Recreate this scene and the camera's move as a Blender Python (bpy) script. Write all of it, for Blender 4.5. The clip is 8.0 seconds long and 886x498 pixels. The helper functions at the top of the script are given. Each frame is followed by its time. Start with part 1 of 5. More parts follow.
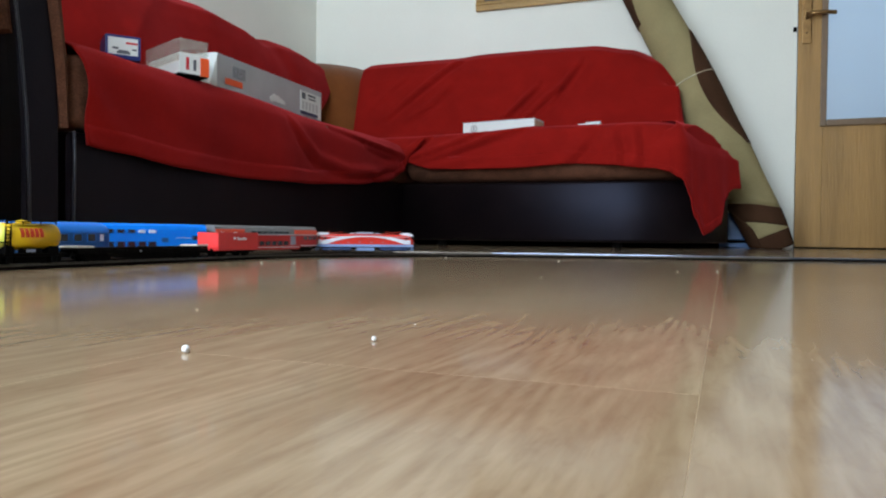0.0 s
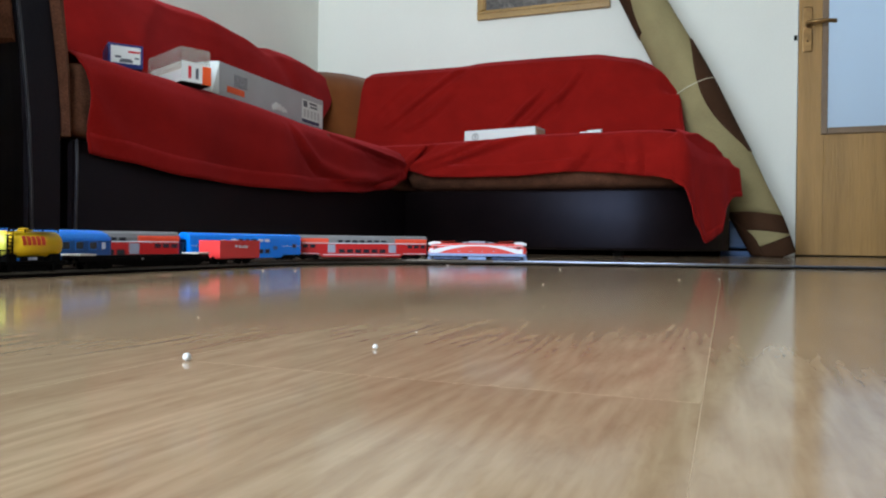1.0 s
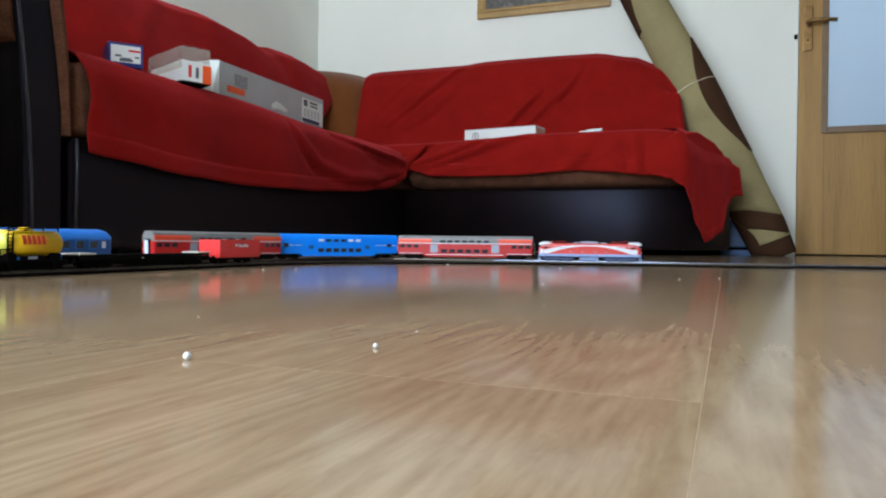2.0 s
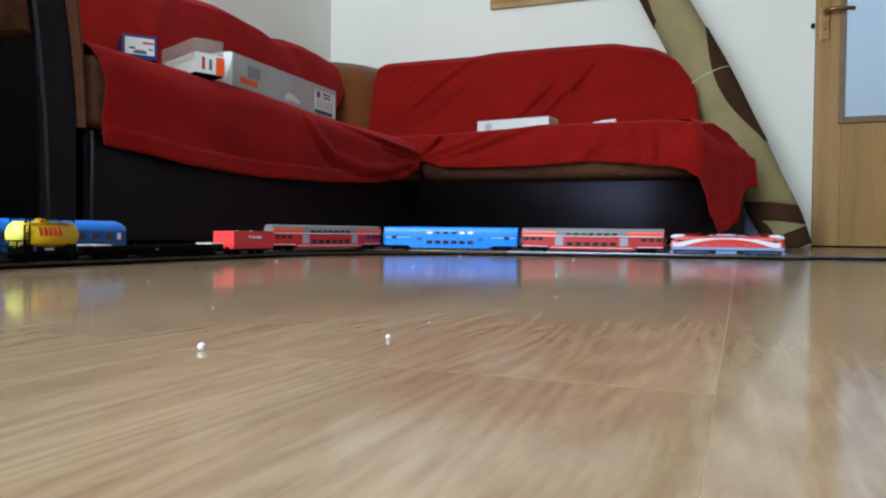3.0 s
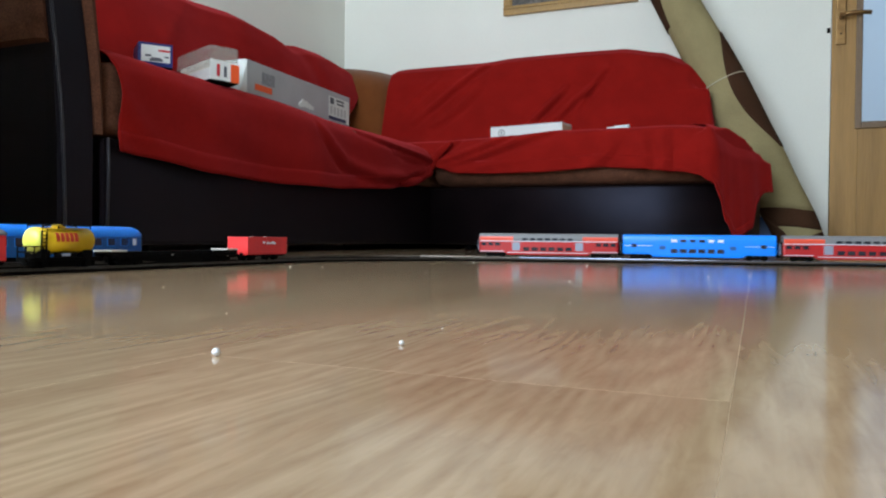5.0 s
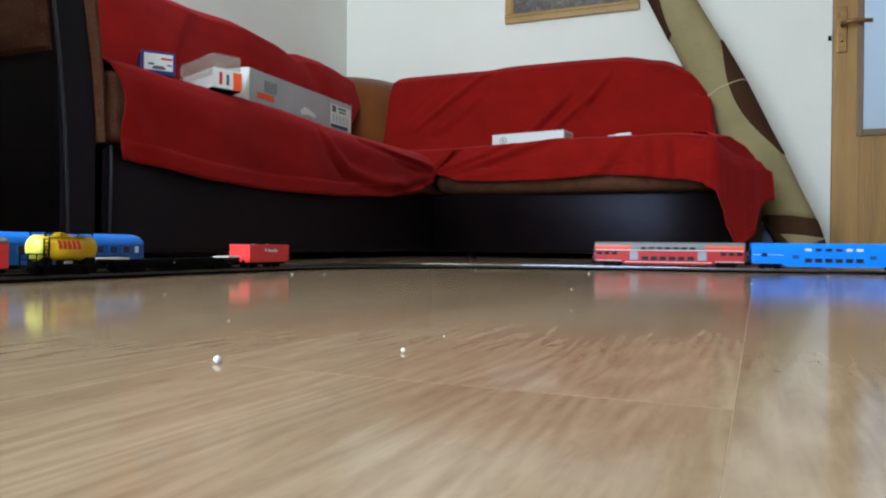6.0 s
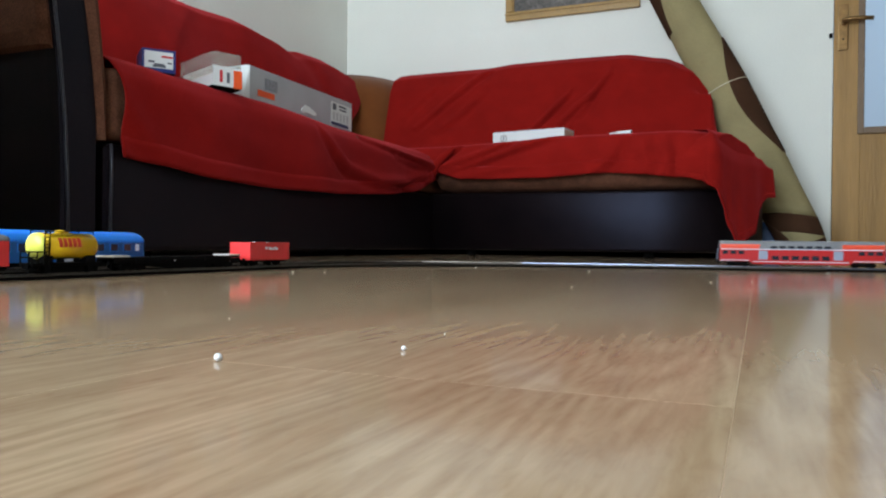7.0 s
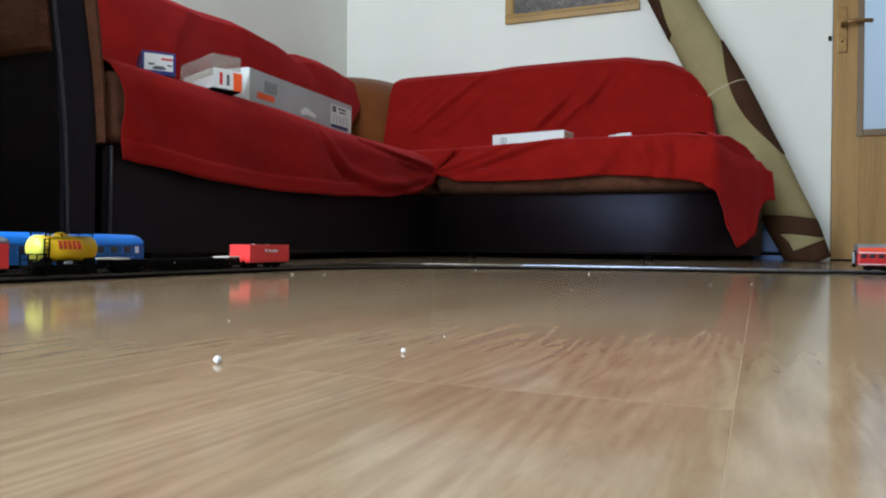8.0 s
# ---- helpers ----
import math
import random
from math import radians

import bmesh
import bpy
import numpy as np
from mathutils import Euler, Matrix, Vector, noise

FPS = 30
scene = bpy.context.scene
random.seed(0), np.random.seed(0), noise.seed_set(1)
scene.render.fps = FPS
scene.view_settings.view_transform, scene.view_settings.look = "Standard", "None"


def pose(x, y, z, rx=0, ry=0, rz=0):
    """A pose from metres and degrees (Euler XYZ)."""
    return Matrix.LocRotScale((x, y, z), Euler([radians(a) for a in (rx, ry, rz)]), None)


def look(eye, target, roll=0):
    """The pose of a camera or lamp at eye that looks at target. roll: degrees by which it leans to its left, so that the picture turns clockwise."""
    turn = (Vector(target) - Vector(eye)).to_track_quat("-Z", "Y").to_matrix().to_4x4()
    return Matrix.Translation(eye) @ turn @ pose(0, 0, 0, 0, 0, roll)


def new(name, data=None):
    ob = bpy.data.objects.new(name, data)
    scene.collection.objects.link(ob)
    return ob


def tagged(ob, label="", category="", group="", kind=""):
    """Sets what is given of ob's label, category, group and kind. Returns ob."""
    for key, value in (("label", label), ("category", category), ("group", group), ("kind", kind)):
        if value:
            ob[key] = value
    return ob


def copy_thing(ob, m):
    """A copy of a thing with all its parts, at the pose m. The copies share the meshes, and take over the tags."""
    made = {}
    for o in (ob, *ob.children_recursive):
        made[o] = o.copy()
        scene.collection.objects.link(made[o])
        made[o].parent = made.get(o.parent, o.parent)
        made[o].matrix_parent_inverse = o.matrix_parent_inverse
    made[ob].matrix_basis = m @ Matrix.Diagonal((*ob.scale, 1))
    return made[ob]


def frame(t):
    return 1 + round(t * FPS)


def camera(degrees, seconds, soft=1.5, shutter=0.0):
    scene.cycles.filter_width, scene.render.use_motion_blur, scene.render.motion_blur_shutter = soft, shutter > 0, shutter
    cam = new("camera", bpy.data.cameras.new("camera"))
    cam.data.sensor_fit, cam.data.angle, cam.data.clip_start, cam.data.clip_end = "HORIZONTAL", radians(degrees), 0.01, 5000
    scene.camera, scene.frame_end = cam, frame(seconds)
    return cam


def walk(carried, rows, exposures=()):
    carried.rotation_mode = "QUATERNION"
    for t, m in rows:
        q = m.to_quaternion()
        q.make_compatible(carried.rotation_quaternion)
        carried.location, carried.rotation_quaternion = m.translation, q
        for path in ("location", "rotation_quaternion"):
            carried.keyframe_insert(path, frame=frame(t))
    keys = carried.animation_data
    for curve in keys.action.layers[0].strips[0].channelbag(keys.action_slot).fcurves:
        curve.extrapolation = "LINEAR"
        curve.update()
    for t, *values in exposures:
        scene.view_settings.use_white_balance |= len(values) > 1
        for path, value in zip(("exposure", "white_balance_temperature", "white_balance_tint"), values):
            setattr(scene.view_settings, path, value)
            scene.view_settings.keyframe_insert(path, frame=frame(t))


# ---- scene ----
# ---- camera ----
# Room axes: u (x) along the back wall, v (y) towards it; the camera lies almost on the floor at the origin.
EYE = (0.0, 0.0, 0.046)
cam = camera(62.0, 8.0, soft=2.1, shutter=0.5)
CAMERA_ROWS = [(0.0, 20.894, -1.116), (0.5, 21.008, -0.954), (1.0, 21.0, -0.5), (1.2, 20.98, -0.47), (2.3, 21.07, -0.735), (2.5, 21.392, -1.42),
               (3.0, 21.999, -1.248), (3.5, 22.31, -1.142), (4.0, 22.46, -1.22), (4.5, 22.883, -1.074), (4.8, 22.98, -0.93),
               (5.7, 23.14, -0.32), (6.0, 23.158, -0.217), (6.5, 23.198, -0.361), (7.0, 23.195, -0.382), (7.5, 23.182, -0.092), (8.0, 23.173, -0.203)]
walk(cam, [(t, pose(*EYE, 90 + pitch, -0.6, yaw)) for t, yaw, pitch in CAMERA_ROWS], exposures=((0.0, 0.0), (8.0, 0.0)))

# ---- light: daylight from one large window behind the camera, and a window in the hall behind the door ----
world = bpy.data.worlds.new("sky")
scene.world = world
world.use_nodes = True
sky = world.node_tree.nodes.new("ShaderNodeTexSky")
sky.sky_type, sky.sun_disc, sky.sun_elevation, sky.sun_rotation = "NISHITA", False, radians(38), radians(150)
back = world.node_tree.nodes["Background"]
back.inputs["Strength"].default_value = 0.12
world.node_tree.links.new(sky.outputs[0], back.inputs[0])

U_LEFT, U_RIGHT, V_BACK, V_FRONT, H_ROOM = -2.26, 3.6, 3.80, -1.2, 2.55
WINDOW = (-2.15, 0.05, 0.32, 2.27)      # u from, u to, z from, z to, in the wall behind the camera
HALL_WINDOW = (0.2, 1.5, 0.9, 2.1)


def area_lamp(name, m, w, h, watts, colour):
    lamp = bpy.data.lights.new(name, "AREA")
    lamp.shape, lamp.size, lamp.size_y, lamp.energy, lamp.color = "RECTANGLE", w, h, watts, colour
    ob = new(name, lamp)
    ob.matrix_world = m
    return ob


area_lamp("window_daylight", look(((WINDOW[0] + WINDOW[1]) / 2, V_FRONT - 0.06, (WINDOW[2] + WINDOW[3]) / 2), ((WINDOW[0] + WINDOW[1]) / 2, 1, (WINDOW[2] + WINDOW[3]) / 2 - 0.15)),
          WINDOW[1] - WINDOW[0] - 0.1, WINDOW[3] - WINDOW[2] - 0.1, 136, (0.79, 0.92, 1.05))
area_lamp("hall_daylight", look((0.85, V_BACK + 1.95, 1.5), (0.85, V_BACK, 1.2)), 1.2, 1.1, 12.0, (0.62, 0.80, 1.0))

# ---- materials ----


def material(name, colour, rough=0.5, metal=0.0, spec=0.5, grain=0.0, grain_scale=200.0, stain=0.0, stain_scale=6.0, bump=0.0, bump_scale=400.0,
             stretch=(1, 1, 1), sheen=0.0, coat=0.0, per_object=0.0):
    """Principled surface whose colour varies at a coarse and a fine scale, with fine relief."""
    m = bpy.data.materials.new(name)
    m.use_nodes = True
    n, l = m.node_tree.nodes, m.node_tree.links
    b = n["Principled BSDF"]
    b.inputs["Roughness"].default_value, b.inputs["Metallic"].default_value = rough, metal
    b.inputs["Specular IOR Level"].default_value = spec
    b.inputs["Sheen Weight"].default_value, b.inputs["Coat Weight"].default_value = sheen, coat
    b.inputs["Base Color"].default_value = (*colour, 1)
    coord = n.new("ShaderNodeTexCoord")
    mapping = n.new("ShaderNodeMapping")
    mapping.inputs["Scale"].default_value = stretch
    l.new(coord.outputs["Object"], mapping.inputs[0])
    value = None
    for amount, scale, detail in ((stain, stain_scale, 4), (grain, grain_scale, 6)):
        if not amount:
            continue
        t = n.new("ShaderNodeTexNoise")
        t.inputs["Scale"].default_value, t.inputs["Detail"].default_value = scale, detail
        l.new(mapping.outputs[0], t.inputs["Vector"])
        r = n.new("ShaderNodeMapRange")
        r.inputs["From Min"].default_value, r.inputs["From Max"].default_value = 0.3, 0.7
        r.inputs["To Min"].default_value, r.inputs["To Max"].default_value = 1 - amount, 1 + amount
        l.new(t.outputs["Fac"], r.inputs["Value"])
        if value is None:
            value = r.outputs[0]
        else:
            k = n.new("ShaderNodeMath")
            k.operation = "MULTIPLY"
            l.new(value, k.inputs[0]), l.new(r.outputs[0], k.inputs[1])
            value = k.outputs[0]
    if per_object:
        info = n.new("ShaderNodeObjectInfo")
        r = n.new("ShaderNodeMapRange")
        r.inputs["To Min"].default_value, r.inputs["To Max"].default_value = 1 - per_object, 1 + per_object
        l.new(info.outputs["Random"], r.inputs["Value"])
        if value is None:
            value = r.outputs[0]
        else:
            k = n.new("ShaderNodeMath")
            k.operation = "MULTIPLY"
            l.new(value, k.inputs[0]), l.new(r.outputs[0], k.inputs[1])
            value = k.outputs[0]
    if value is not None:
        mix = n.new("ShaderNodeVectorMath")
        mix.operation = "SCALE"
        mix.inputs[0].default_value = colour
        l.new(value, mix.inputs["Scale"])
        l.new(mix.outputs[0], b.inputs["Base Color"])
    if bump:
        t = n.new("ShaderNodeTexNoise")
        t.inputs["Scale"].default_value, t.inputs["Detail"].default_value = bump_scale, 5
        l.new(mapping.outputs[0], t.inputs["Vector"])
        k = n.new("ShaderNodeBump")
        k.inputs["Strength"].default_value, k.inputs["Distance"].default_value = bump, 0.4 / bump_scale
        l.new(t.outputs["Fac"], k.inputs["Height"]), l.new(k.outputs[0], b.inputs["Normal"])
    return m


def laminate():
    """Oak laminate: long figure along y, cathedral waves, pores; each plank has its own tone and its own stretch of the figure."""
    m = bpy.data.materials.new("oak_laminate")
    m.use_nodes = True
    n, l = m.node_tree.nodes, m.node_tree.links
    b = n["Principled BSDF"]
    coord, info = n.new("ShaderNodeTexCoord"), n.new("ShaderNodeObjectInfo")
    shift = n.new("ShaderNodeVectorMath")
    shift.operation = "MULTIPLY_ADD"
    cmb = n.new("ShaderNodeCombineXYZ")
    for i in range(3):
        l.new(info.outputs["Random"], cmb.inputs[i])
    shift.inputs[1].default_value = (7, 31, 3)
    l.new(cmb.outputs[0], shift.inputs[0]), l.new(coord.outputs["Object"], shift.inputs[2])

    def noise_at(scale, detail, stretch, dist=0.0):
        mp = n.new("ShaderNodeMapping")
        mp.inputs["Scale"].default_value = stretch
        l.new(shift.outputs[0], mp.inputs[0])
        t = n.new("ShaderNodeTexNoise")
        t.inputs["Scale"].default_value, t.inputs["Detail"].default_value, t.inputs["Distortion"].default_value = scale, detail, dist
        l.new(mp.outputs[0], t.inputs["Vector"])
        return t.outputs["Fac"]

    def rings(sock, turns):
        """Growth lines: the contour lines of a slow noise."""
        k, q = n.new("ShaderNodeMath"), n.new("ShaderNodeMath")
        k.operation, q.operation = "MULTIPLY", "SINE"
        k.inputs[1].default_value = turns
        l.new(sock, k.inputs[0]), l.new(k.outputs[0], q.inputs[0])
        return q.outputs[0]

    figure = rings(noise_at(1.0, 1.6, (16, 1.5, 1), 0.2), 125.0)
    cathedral = noise_at(1.0, 3, (125, 17.0, 1), 1.4)
    fine = noise_at(1.0, 4, (420, 22, 1))
    broad = noise_at(1.0, 3, (12, 2.2, 1))
    flecks = noise_at(1.0, 2, (240, 70, 1), 1.0)

    def scaled(sock, lo, hi, a=0.3, c=0.7):
        r = n.new("ShaderNodeMapRange")
        r.inputs["From Min"].default_value, r.inputs["From Max"].default_value, r.inputs["To Min"].default_value, r.inputs["To Max"].default_value = a, c, lo, hi
        l.new(sock, r.inputs["Value"])
        return r.outputs[0]

    total = None
    for sock in (scaled(figure, 0.966, 1.026, -1, 1), scaled(cathedral, 0.958, 1.036), scaled(fine, 0.97, 1.025), scaled(broad, 0.94, 1.05), scaled(flecks, 0.975, 1.01, 0.3, 0.5), scaled(info.outputs["Random"], 0.95, 1.05, 0, 1)):
        if total is None:
            total = sock
        else:
            k = n.new("ShaderNodeMath")
            k.operation = "MULTIPLY"
            l.new(total, k.inputs[0]), l.new(sock, k.inputs[1])
            total = k.outputs[0]
    ramp = n.new("ShaderNodeValToRGB")
    ramp.color_ramp.elements[0].position, ramp.color_ramp.elements[0].color = 0.25, (0.190, 0.108, 0.054, 1)
    ramp.color_ramp.elements[1].position, ramp.color_ramp.elements[1].color = 0.75, (0.450, 0.330, 0.208, 1)
    l.new(scaled(total, 0.0, 1.0, 0.62, 1.38), ramp.inputs[0])
    # lacquered board: diffuse wood under a gloss whose grazing strength is held back by fine wear
    n.remove(b)
    wood, gloss, mix = n.new("ShaderNodeBsdfDiffuse"), n.new("ShaderNodeBsdfGlossy"), n.new("ShaderNodeMixShader")
    l.new(ramp.outputs[0], wood.inputs["Color"])
    l.new(scaled(noise_at(1.0, 4, (14, 5, 1)), 0.095, 0.115), gloss.inputs["Roughness"])
    fresnel, wear = n.new("ShaderNodeFresnel"), n.new("ShaderNodeMath")
    fresnel.inputs[0].default_value = 1.5
    wear.operation = "MULTIPLY"
    wear.inputs[1].default_value = 0.93
    l.new(fresnel.outputs[0], wear.inputs[0]), l.new(wear.outputs[0], mix.inputs[0])
    l.new(wood.outputs[0], mix.inputs[1]), l.new(gloss.outputs[0], mix.inputs[2])
    l.new(mix.outputs[0], n["Material Output"].inputs[0])
    return m


def pane_glass(name, colour, rough):
    """Frosted glass: most light passes scattered, some gloss on top."""
    m = bpy.data.materials.new(name)
    m.use_nodes = True
    n, l = m.node_tree.nodes, m.node_tree.links
    tr = n.new("ShaderNodeBsdfTranslucent")
    tr.inputs[0].default_value = (*colour, 1)
    gl = n.new("ShaderNodeBsdfGlossy")
    gl.inputs["Roughness"].default_value = rough
    t = n.new("ShaderNodeTexNoise")
    t.inputs["Scale"].default_value = 90
    bp = n.new("ShaderNodeBump")
    bp.inputs["Strength"].default_value, bp.inputs["Distance"].default_value = 0.15, 0.001
    l.new(t.outputs["Fac"], bp.inputs["Height"]), l.new(bp.outputs[0], gl.inputs["Normal"])
    mix = n.new("ShaderNodeMixShader")
    mix.inputs[0].default_value = 0.1
    l.new(tr.outputs[0], mix.inputs[1]), l.new(gl.outputs[0], mix.inputs[2])
    l.new(mix.outputs[0], n["Material Output"].inputs[0])
    return m


def clear_plastic():
    m = bpy.data.materials.new("clear_plastic")
    m.use_nodes = True
    n, l = m.node_tree.nodes, m.node_tree.links
    tp, gl = n.new("ShaderNodeBsdfTransparent"), n.new("ShaderNodeBsdfGlossy")
    df = n.new("ShaderNodeBsdfTranslucent")
    wh = n.new("ShaderNodeBsdfDiffuse")
    wh.inputs[0].default_value = (0.5, 0.5, 0.49, 1)
    both = n.new("ShaderNodeAddShader")
    tp.inputs[0].default_value, df.inputs[0].default_value = (0.95, 0.96, 0.95, 1), (0.45, 0.45, 0.44, 1)
    gl.inputs["Roughness"].default_value = 0.08
    a, c = n.new("ShaderNodeMixShader"), n.new("ShaderNodeMixShader")
    a.inputs[0].default_value = 0.09
    l.new(df.outputs[0], both.inputs[0]), l.new(wh.outputs[0], both.inputs[1])
    l.new(tp.outputs[0], a.inputs[1]), l.new(both.outputs[0], a.inputs[2])
    c.inputs[0].default_value = 0.09
    l.new(a.outputs[0], c.inputs[1]), l.new(gl.outputs[0], c.inputs[2])
    l.new(c.outputs[0], n["Material Output"].inputs[0])
    return m


M_FLOOR = laminate()
# pale colour on the plank bevels paints the highlight along the joints
M_JOINT = material("plank_edge_highlight", (0.44, 0.31, 0.19), 0.6, grain=0.1)
M_CORE = material("fibreboard_core", (0.38, 0.27, 0.17), 0.8, grain=0.2)
M_WALL = material("white_emulsion", (0.80, 0.81, 0.75), 0.75, spec=0.25, grain=0.015, grain_scale=120, stain=0.035, stain_scale=1.6, bump=0.25, bump_scale=260)
# dim tone chosen for the unseen east wall, to weaken its bounced light
M_WALLDIM = material("bounce_cutting_wall_tone", (0.36, 0.30, 0.22), 0.8, spec=0.2, grain=0.02, stain=0.05, stain_scale=1.6, bump=0.2, bump_scale=260)
M_CEIL = material("ceiling_paint", (0.82, 0.82, 0.80), 0.85, spec=0.2, grain=0.02, stain=0.02)
M_LEATHER = material("dark_brown_leatherette", (0.0060, 0.0034, 0.0034), 0.43, spec=0.24, grain=0.18, grain_scale=160, stain=0.30, stain_scale=9, bump=0.6, bump_scale=300)
M_LEATHER.node_tree.nodes["Principled BSDF"].inputs["Specular Tint"].default_value = (0.62, 0.68, 1.0, 1)
M_PIPING = material("blue_black_piping", (0.03, 0.033, 0.045), 0.30, spec=0.5, grain=0.1, bump=0.1)
M_CHENILLE = material("brown_chenille", (0.115, 0.047, 0.027), 0.9, spec=0.12, grain=0.30, grain_scale=260, stain=0.22, stain_scale=26, bump=0.9, bump_scale=500)
M_CORNER = material("tan_brown_upholstery", (0.165, 0.050, 0.010), 0.9, spec=0.15, grain=0.16, grain_scale=300, stain=0.10, stain_scale=12, bump=0.7, bump_scale=500, sheen=0.15)
M_THROW = material("red_fleece", (0.225, 0.0086, 0.0064), 0.95, spec=0.03, grain=0.12, grain_scale=420, stain=0.10, stain_scale=9, bump=0.5, bump_scale=600, sheen=0.28)
M_THROW.node_tree.nodes["Principled BSDF"].inputs["Sheen Tint"].default_value = (1.0, 0.12, 0.15, 1)
M_THROW.node_tree.nodes["Principled BSDF"].inputs["Sheen Roughness"].default_value = 0.45
M_OAK = material("oak_veneer", (0.355, 0.200, 0.064), 0.42, spec=0.25, per_object=0.09, grain=0.085, grain_scale=1.0, stain=0.26, stain_scale=0.07, bump=0.12, bump_scale=1.2, stretch=(160, 160, 8))
M_FRAME = material("gilt_brown_wood", (0.36, 0.21, 0.055), 0.4, grain=0.15, grain_scale=90, stain=0.1, bump=0.2)
M_GLAZE = pane_glass("frosted_glass", (0.80, 0.87, 0.95), 0.25)
M_BRASS = material("aged_bronze", (0.26, 0.15, 0.06), 0.30, metal=0.85, grain=0.2, stain=0.2, stain_scale=40)
M_DARK = material("black_plastic", (0.0030, 0.0027, 0.0026), 0.6, spec=0.03, grain=0.15, stain=0.1, bump=0.1)
M_SLEEPER = material("black_brown_sleepers", (0.0045, 0.0036, 0.0032), 0.8, spec=0.0, grain=0.2, bump=0.1)
M_RAIL = material("nickel_silver_rail", (0.19, 0.22, 0.29), 0.28, metal=1.0, grain=0.15, grain_scale=90, stain=0.15, stain_scale=12)
# darker copy of the rail metal: the sofa's dark reflection put into its colour
M_RAILDARK = material("darkened_rail", (0.11, 0.095, 0.08), 0.45, metal=1.0, grain=0.2, grain_scale=90, stain=0.2, stain_scale=12)
M_RUG = material("olive_beige_rug", (0.285, 0.238, 0.122), 0.95, spec=0.08, grain=0.14, grain_scale=330, stain=0.08, stain_scale=9, bump=0.8, bump_scale=500)
M_RUGDARK = material("dark_brown_rug_pile", (0.055, 0.026, 0.014), 0.95, spec=0.08, grain=0.2, grain_scale=330, stain=0.12, bump=0.8, bump_scale=500)
M_TAPE = material("clear_tape", (0.55, 0.50, 0.36), 0.25, grain=0.05)
M_FOAM = material("polystyrene", (0.62, 0.62, 0.62), 0.6, grain=0.04, bump=0.4, bump_scale=1200)
# model railway paints
M_LOCORED = material("locomotive_red", (0.56, 0.026, 0.016), 0.38, grain=0.04, stain=0.05, stain_scale=40)
M_RED = material("coach_red", (0.40, 0.013, 0.014), 0.38, spec=0.35, grain=0.04, stain=0.05, stain_scale=40)
M_ORANGE = material("coach_faded_red", (0.66, 0.065, 0.028), 0.38, grain=0.04, stain=0.05, stain_scale=40)
M_ROOF = material("grey_roof", (0.155, 0.155, 0.16), 0.5, grain=0.06, stain=0.08, stain_scale=40)
M_BLUE = material("coach_blue", (0.002, 0.205, 0.84), 0.26, spec=0.35, grain=0.03, stain=0.04, stain_scale=40)
M_BLUE2 = material("coach_deep_blue", (0.004, 0.072, 0.26), 0.36, spec=0.3, grain=0.03, stain=0.05, stain_scale=40)
M_SKYROOF = material("sky_blue_roof", (0.003, 0.20, 0.78), 0.34, grain=0.03, stain=0.05, stain_scale=40)
M_WHITE = material("white_print", (0.60, 0.62, 0.68), 0.4, grain=0.03)
M_LGREY = material("light_grey_door", (0.24, 0.27, 0.34), 0.4, grain=0.05)
M_LOCOGREY = material("pale_blue_grey_frame", (0.19, 0.28, 0.50), 0.42, grain=0.06, stain=0.08, stain_scale=60)
M_BOGIEBLUE = material("dark_blue_bogie", (0.020, 0.045, 0.13), 0.45, grain=0.08, stain=0.1, stain_scale=60)
M_GLASSDARK = material("dark_window", (0.02, 0.022, 0.03), 0.12, spec=0.6, grain=0.1)
M_PALEGLASS = material("pale_window", (0.55, 0.66, 0.80), 0.15, spec=0.6, grain=0.05)
M_YELLOW = material("tank_yellow", (0.66, 0.41, 0.004), 0.33, grain=0.03, stain=0.05, stain_scale=40)
M_LIME = material("tank_end_yellow", (0.64, 0.64, 0.09), 0.33, grain=0.03, stain=0.04, stain_scale=40)
M_WAGON = material("wagon_red", (0.62, 0.022, 0.022), 0.4, grain=0.04, stain=0.06, stain_scale=40)
M_PRINTRED = material("red_print", (0.46, 0.026, 0.010), 0.4)
M_PALEDECK = material("pale_deck", (0.50, 0.47, 0.42), 0.5, grain=0.1)
# boxes
M_CARDWHITE = material("white_card", (0.70, 0.73, 0.72), 0.5, grain=0.02, stain=0.03)
M_CARDNAVY = material("navy_card", (0.012, 0.025, 0.16), 0.4, grain=0.04)
M_CARDSILVER = material("silver_grey_card", (0.42, 0.445, 0.475), 0.36, metal=0.25, grain=0.04, stain=0.08, stain_scale=8)
M_STICKER = material("orange_sticker", (0.80, 0.10, 0.02), 0.5, grain=0.03)
M_INK = material("grey_ink", (0.10, 0.11, 0.13), 0.6)
M_INKRED = material("red_ink", (0.55, 0.02, 0.03), 0.6)
M_INKNAVY = material("navy_ink", (0.03, 0.035, 0.10), 0.6)
M_CLEAR = clear_plastic()

# ---- building helpers ----


def link_mesh(name, bm, mat, smooth=False):
    me = bpy.data.meshes.new(name)
    bmesh.ops.recalc_face_normals(bm, faces=bm.faces)
    for f in bm.faces:
        f.smooth = smooth
    bm.to_mesh(me)
    bm.free()
    me.materials.append(mat)
    return new(name, me)


def part(name, bm, mat, parent=None, label="", smooth=False, at=None):
    ob = link_mesh(name, bm, mat, smooth)
    ob.parent = parent
    if at is not None:
        ob.matrix_basis = at
    return tagged(ob, label)


def thing(name, label, category, at=None, group="", kind=""):
    ob = new(name)
    ob.empty_display_size = 0.05
    if at is not None:
        ob.matrix_basis = at
    return tagged(ob, label, category, group, kind)


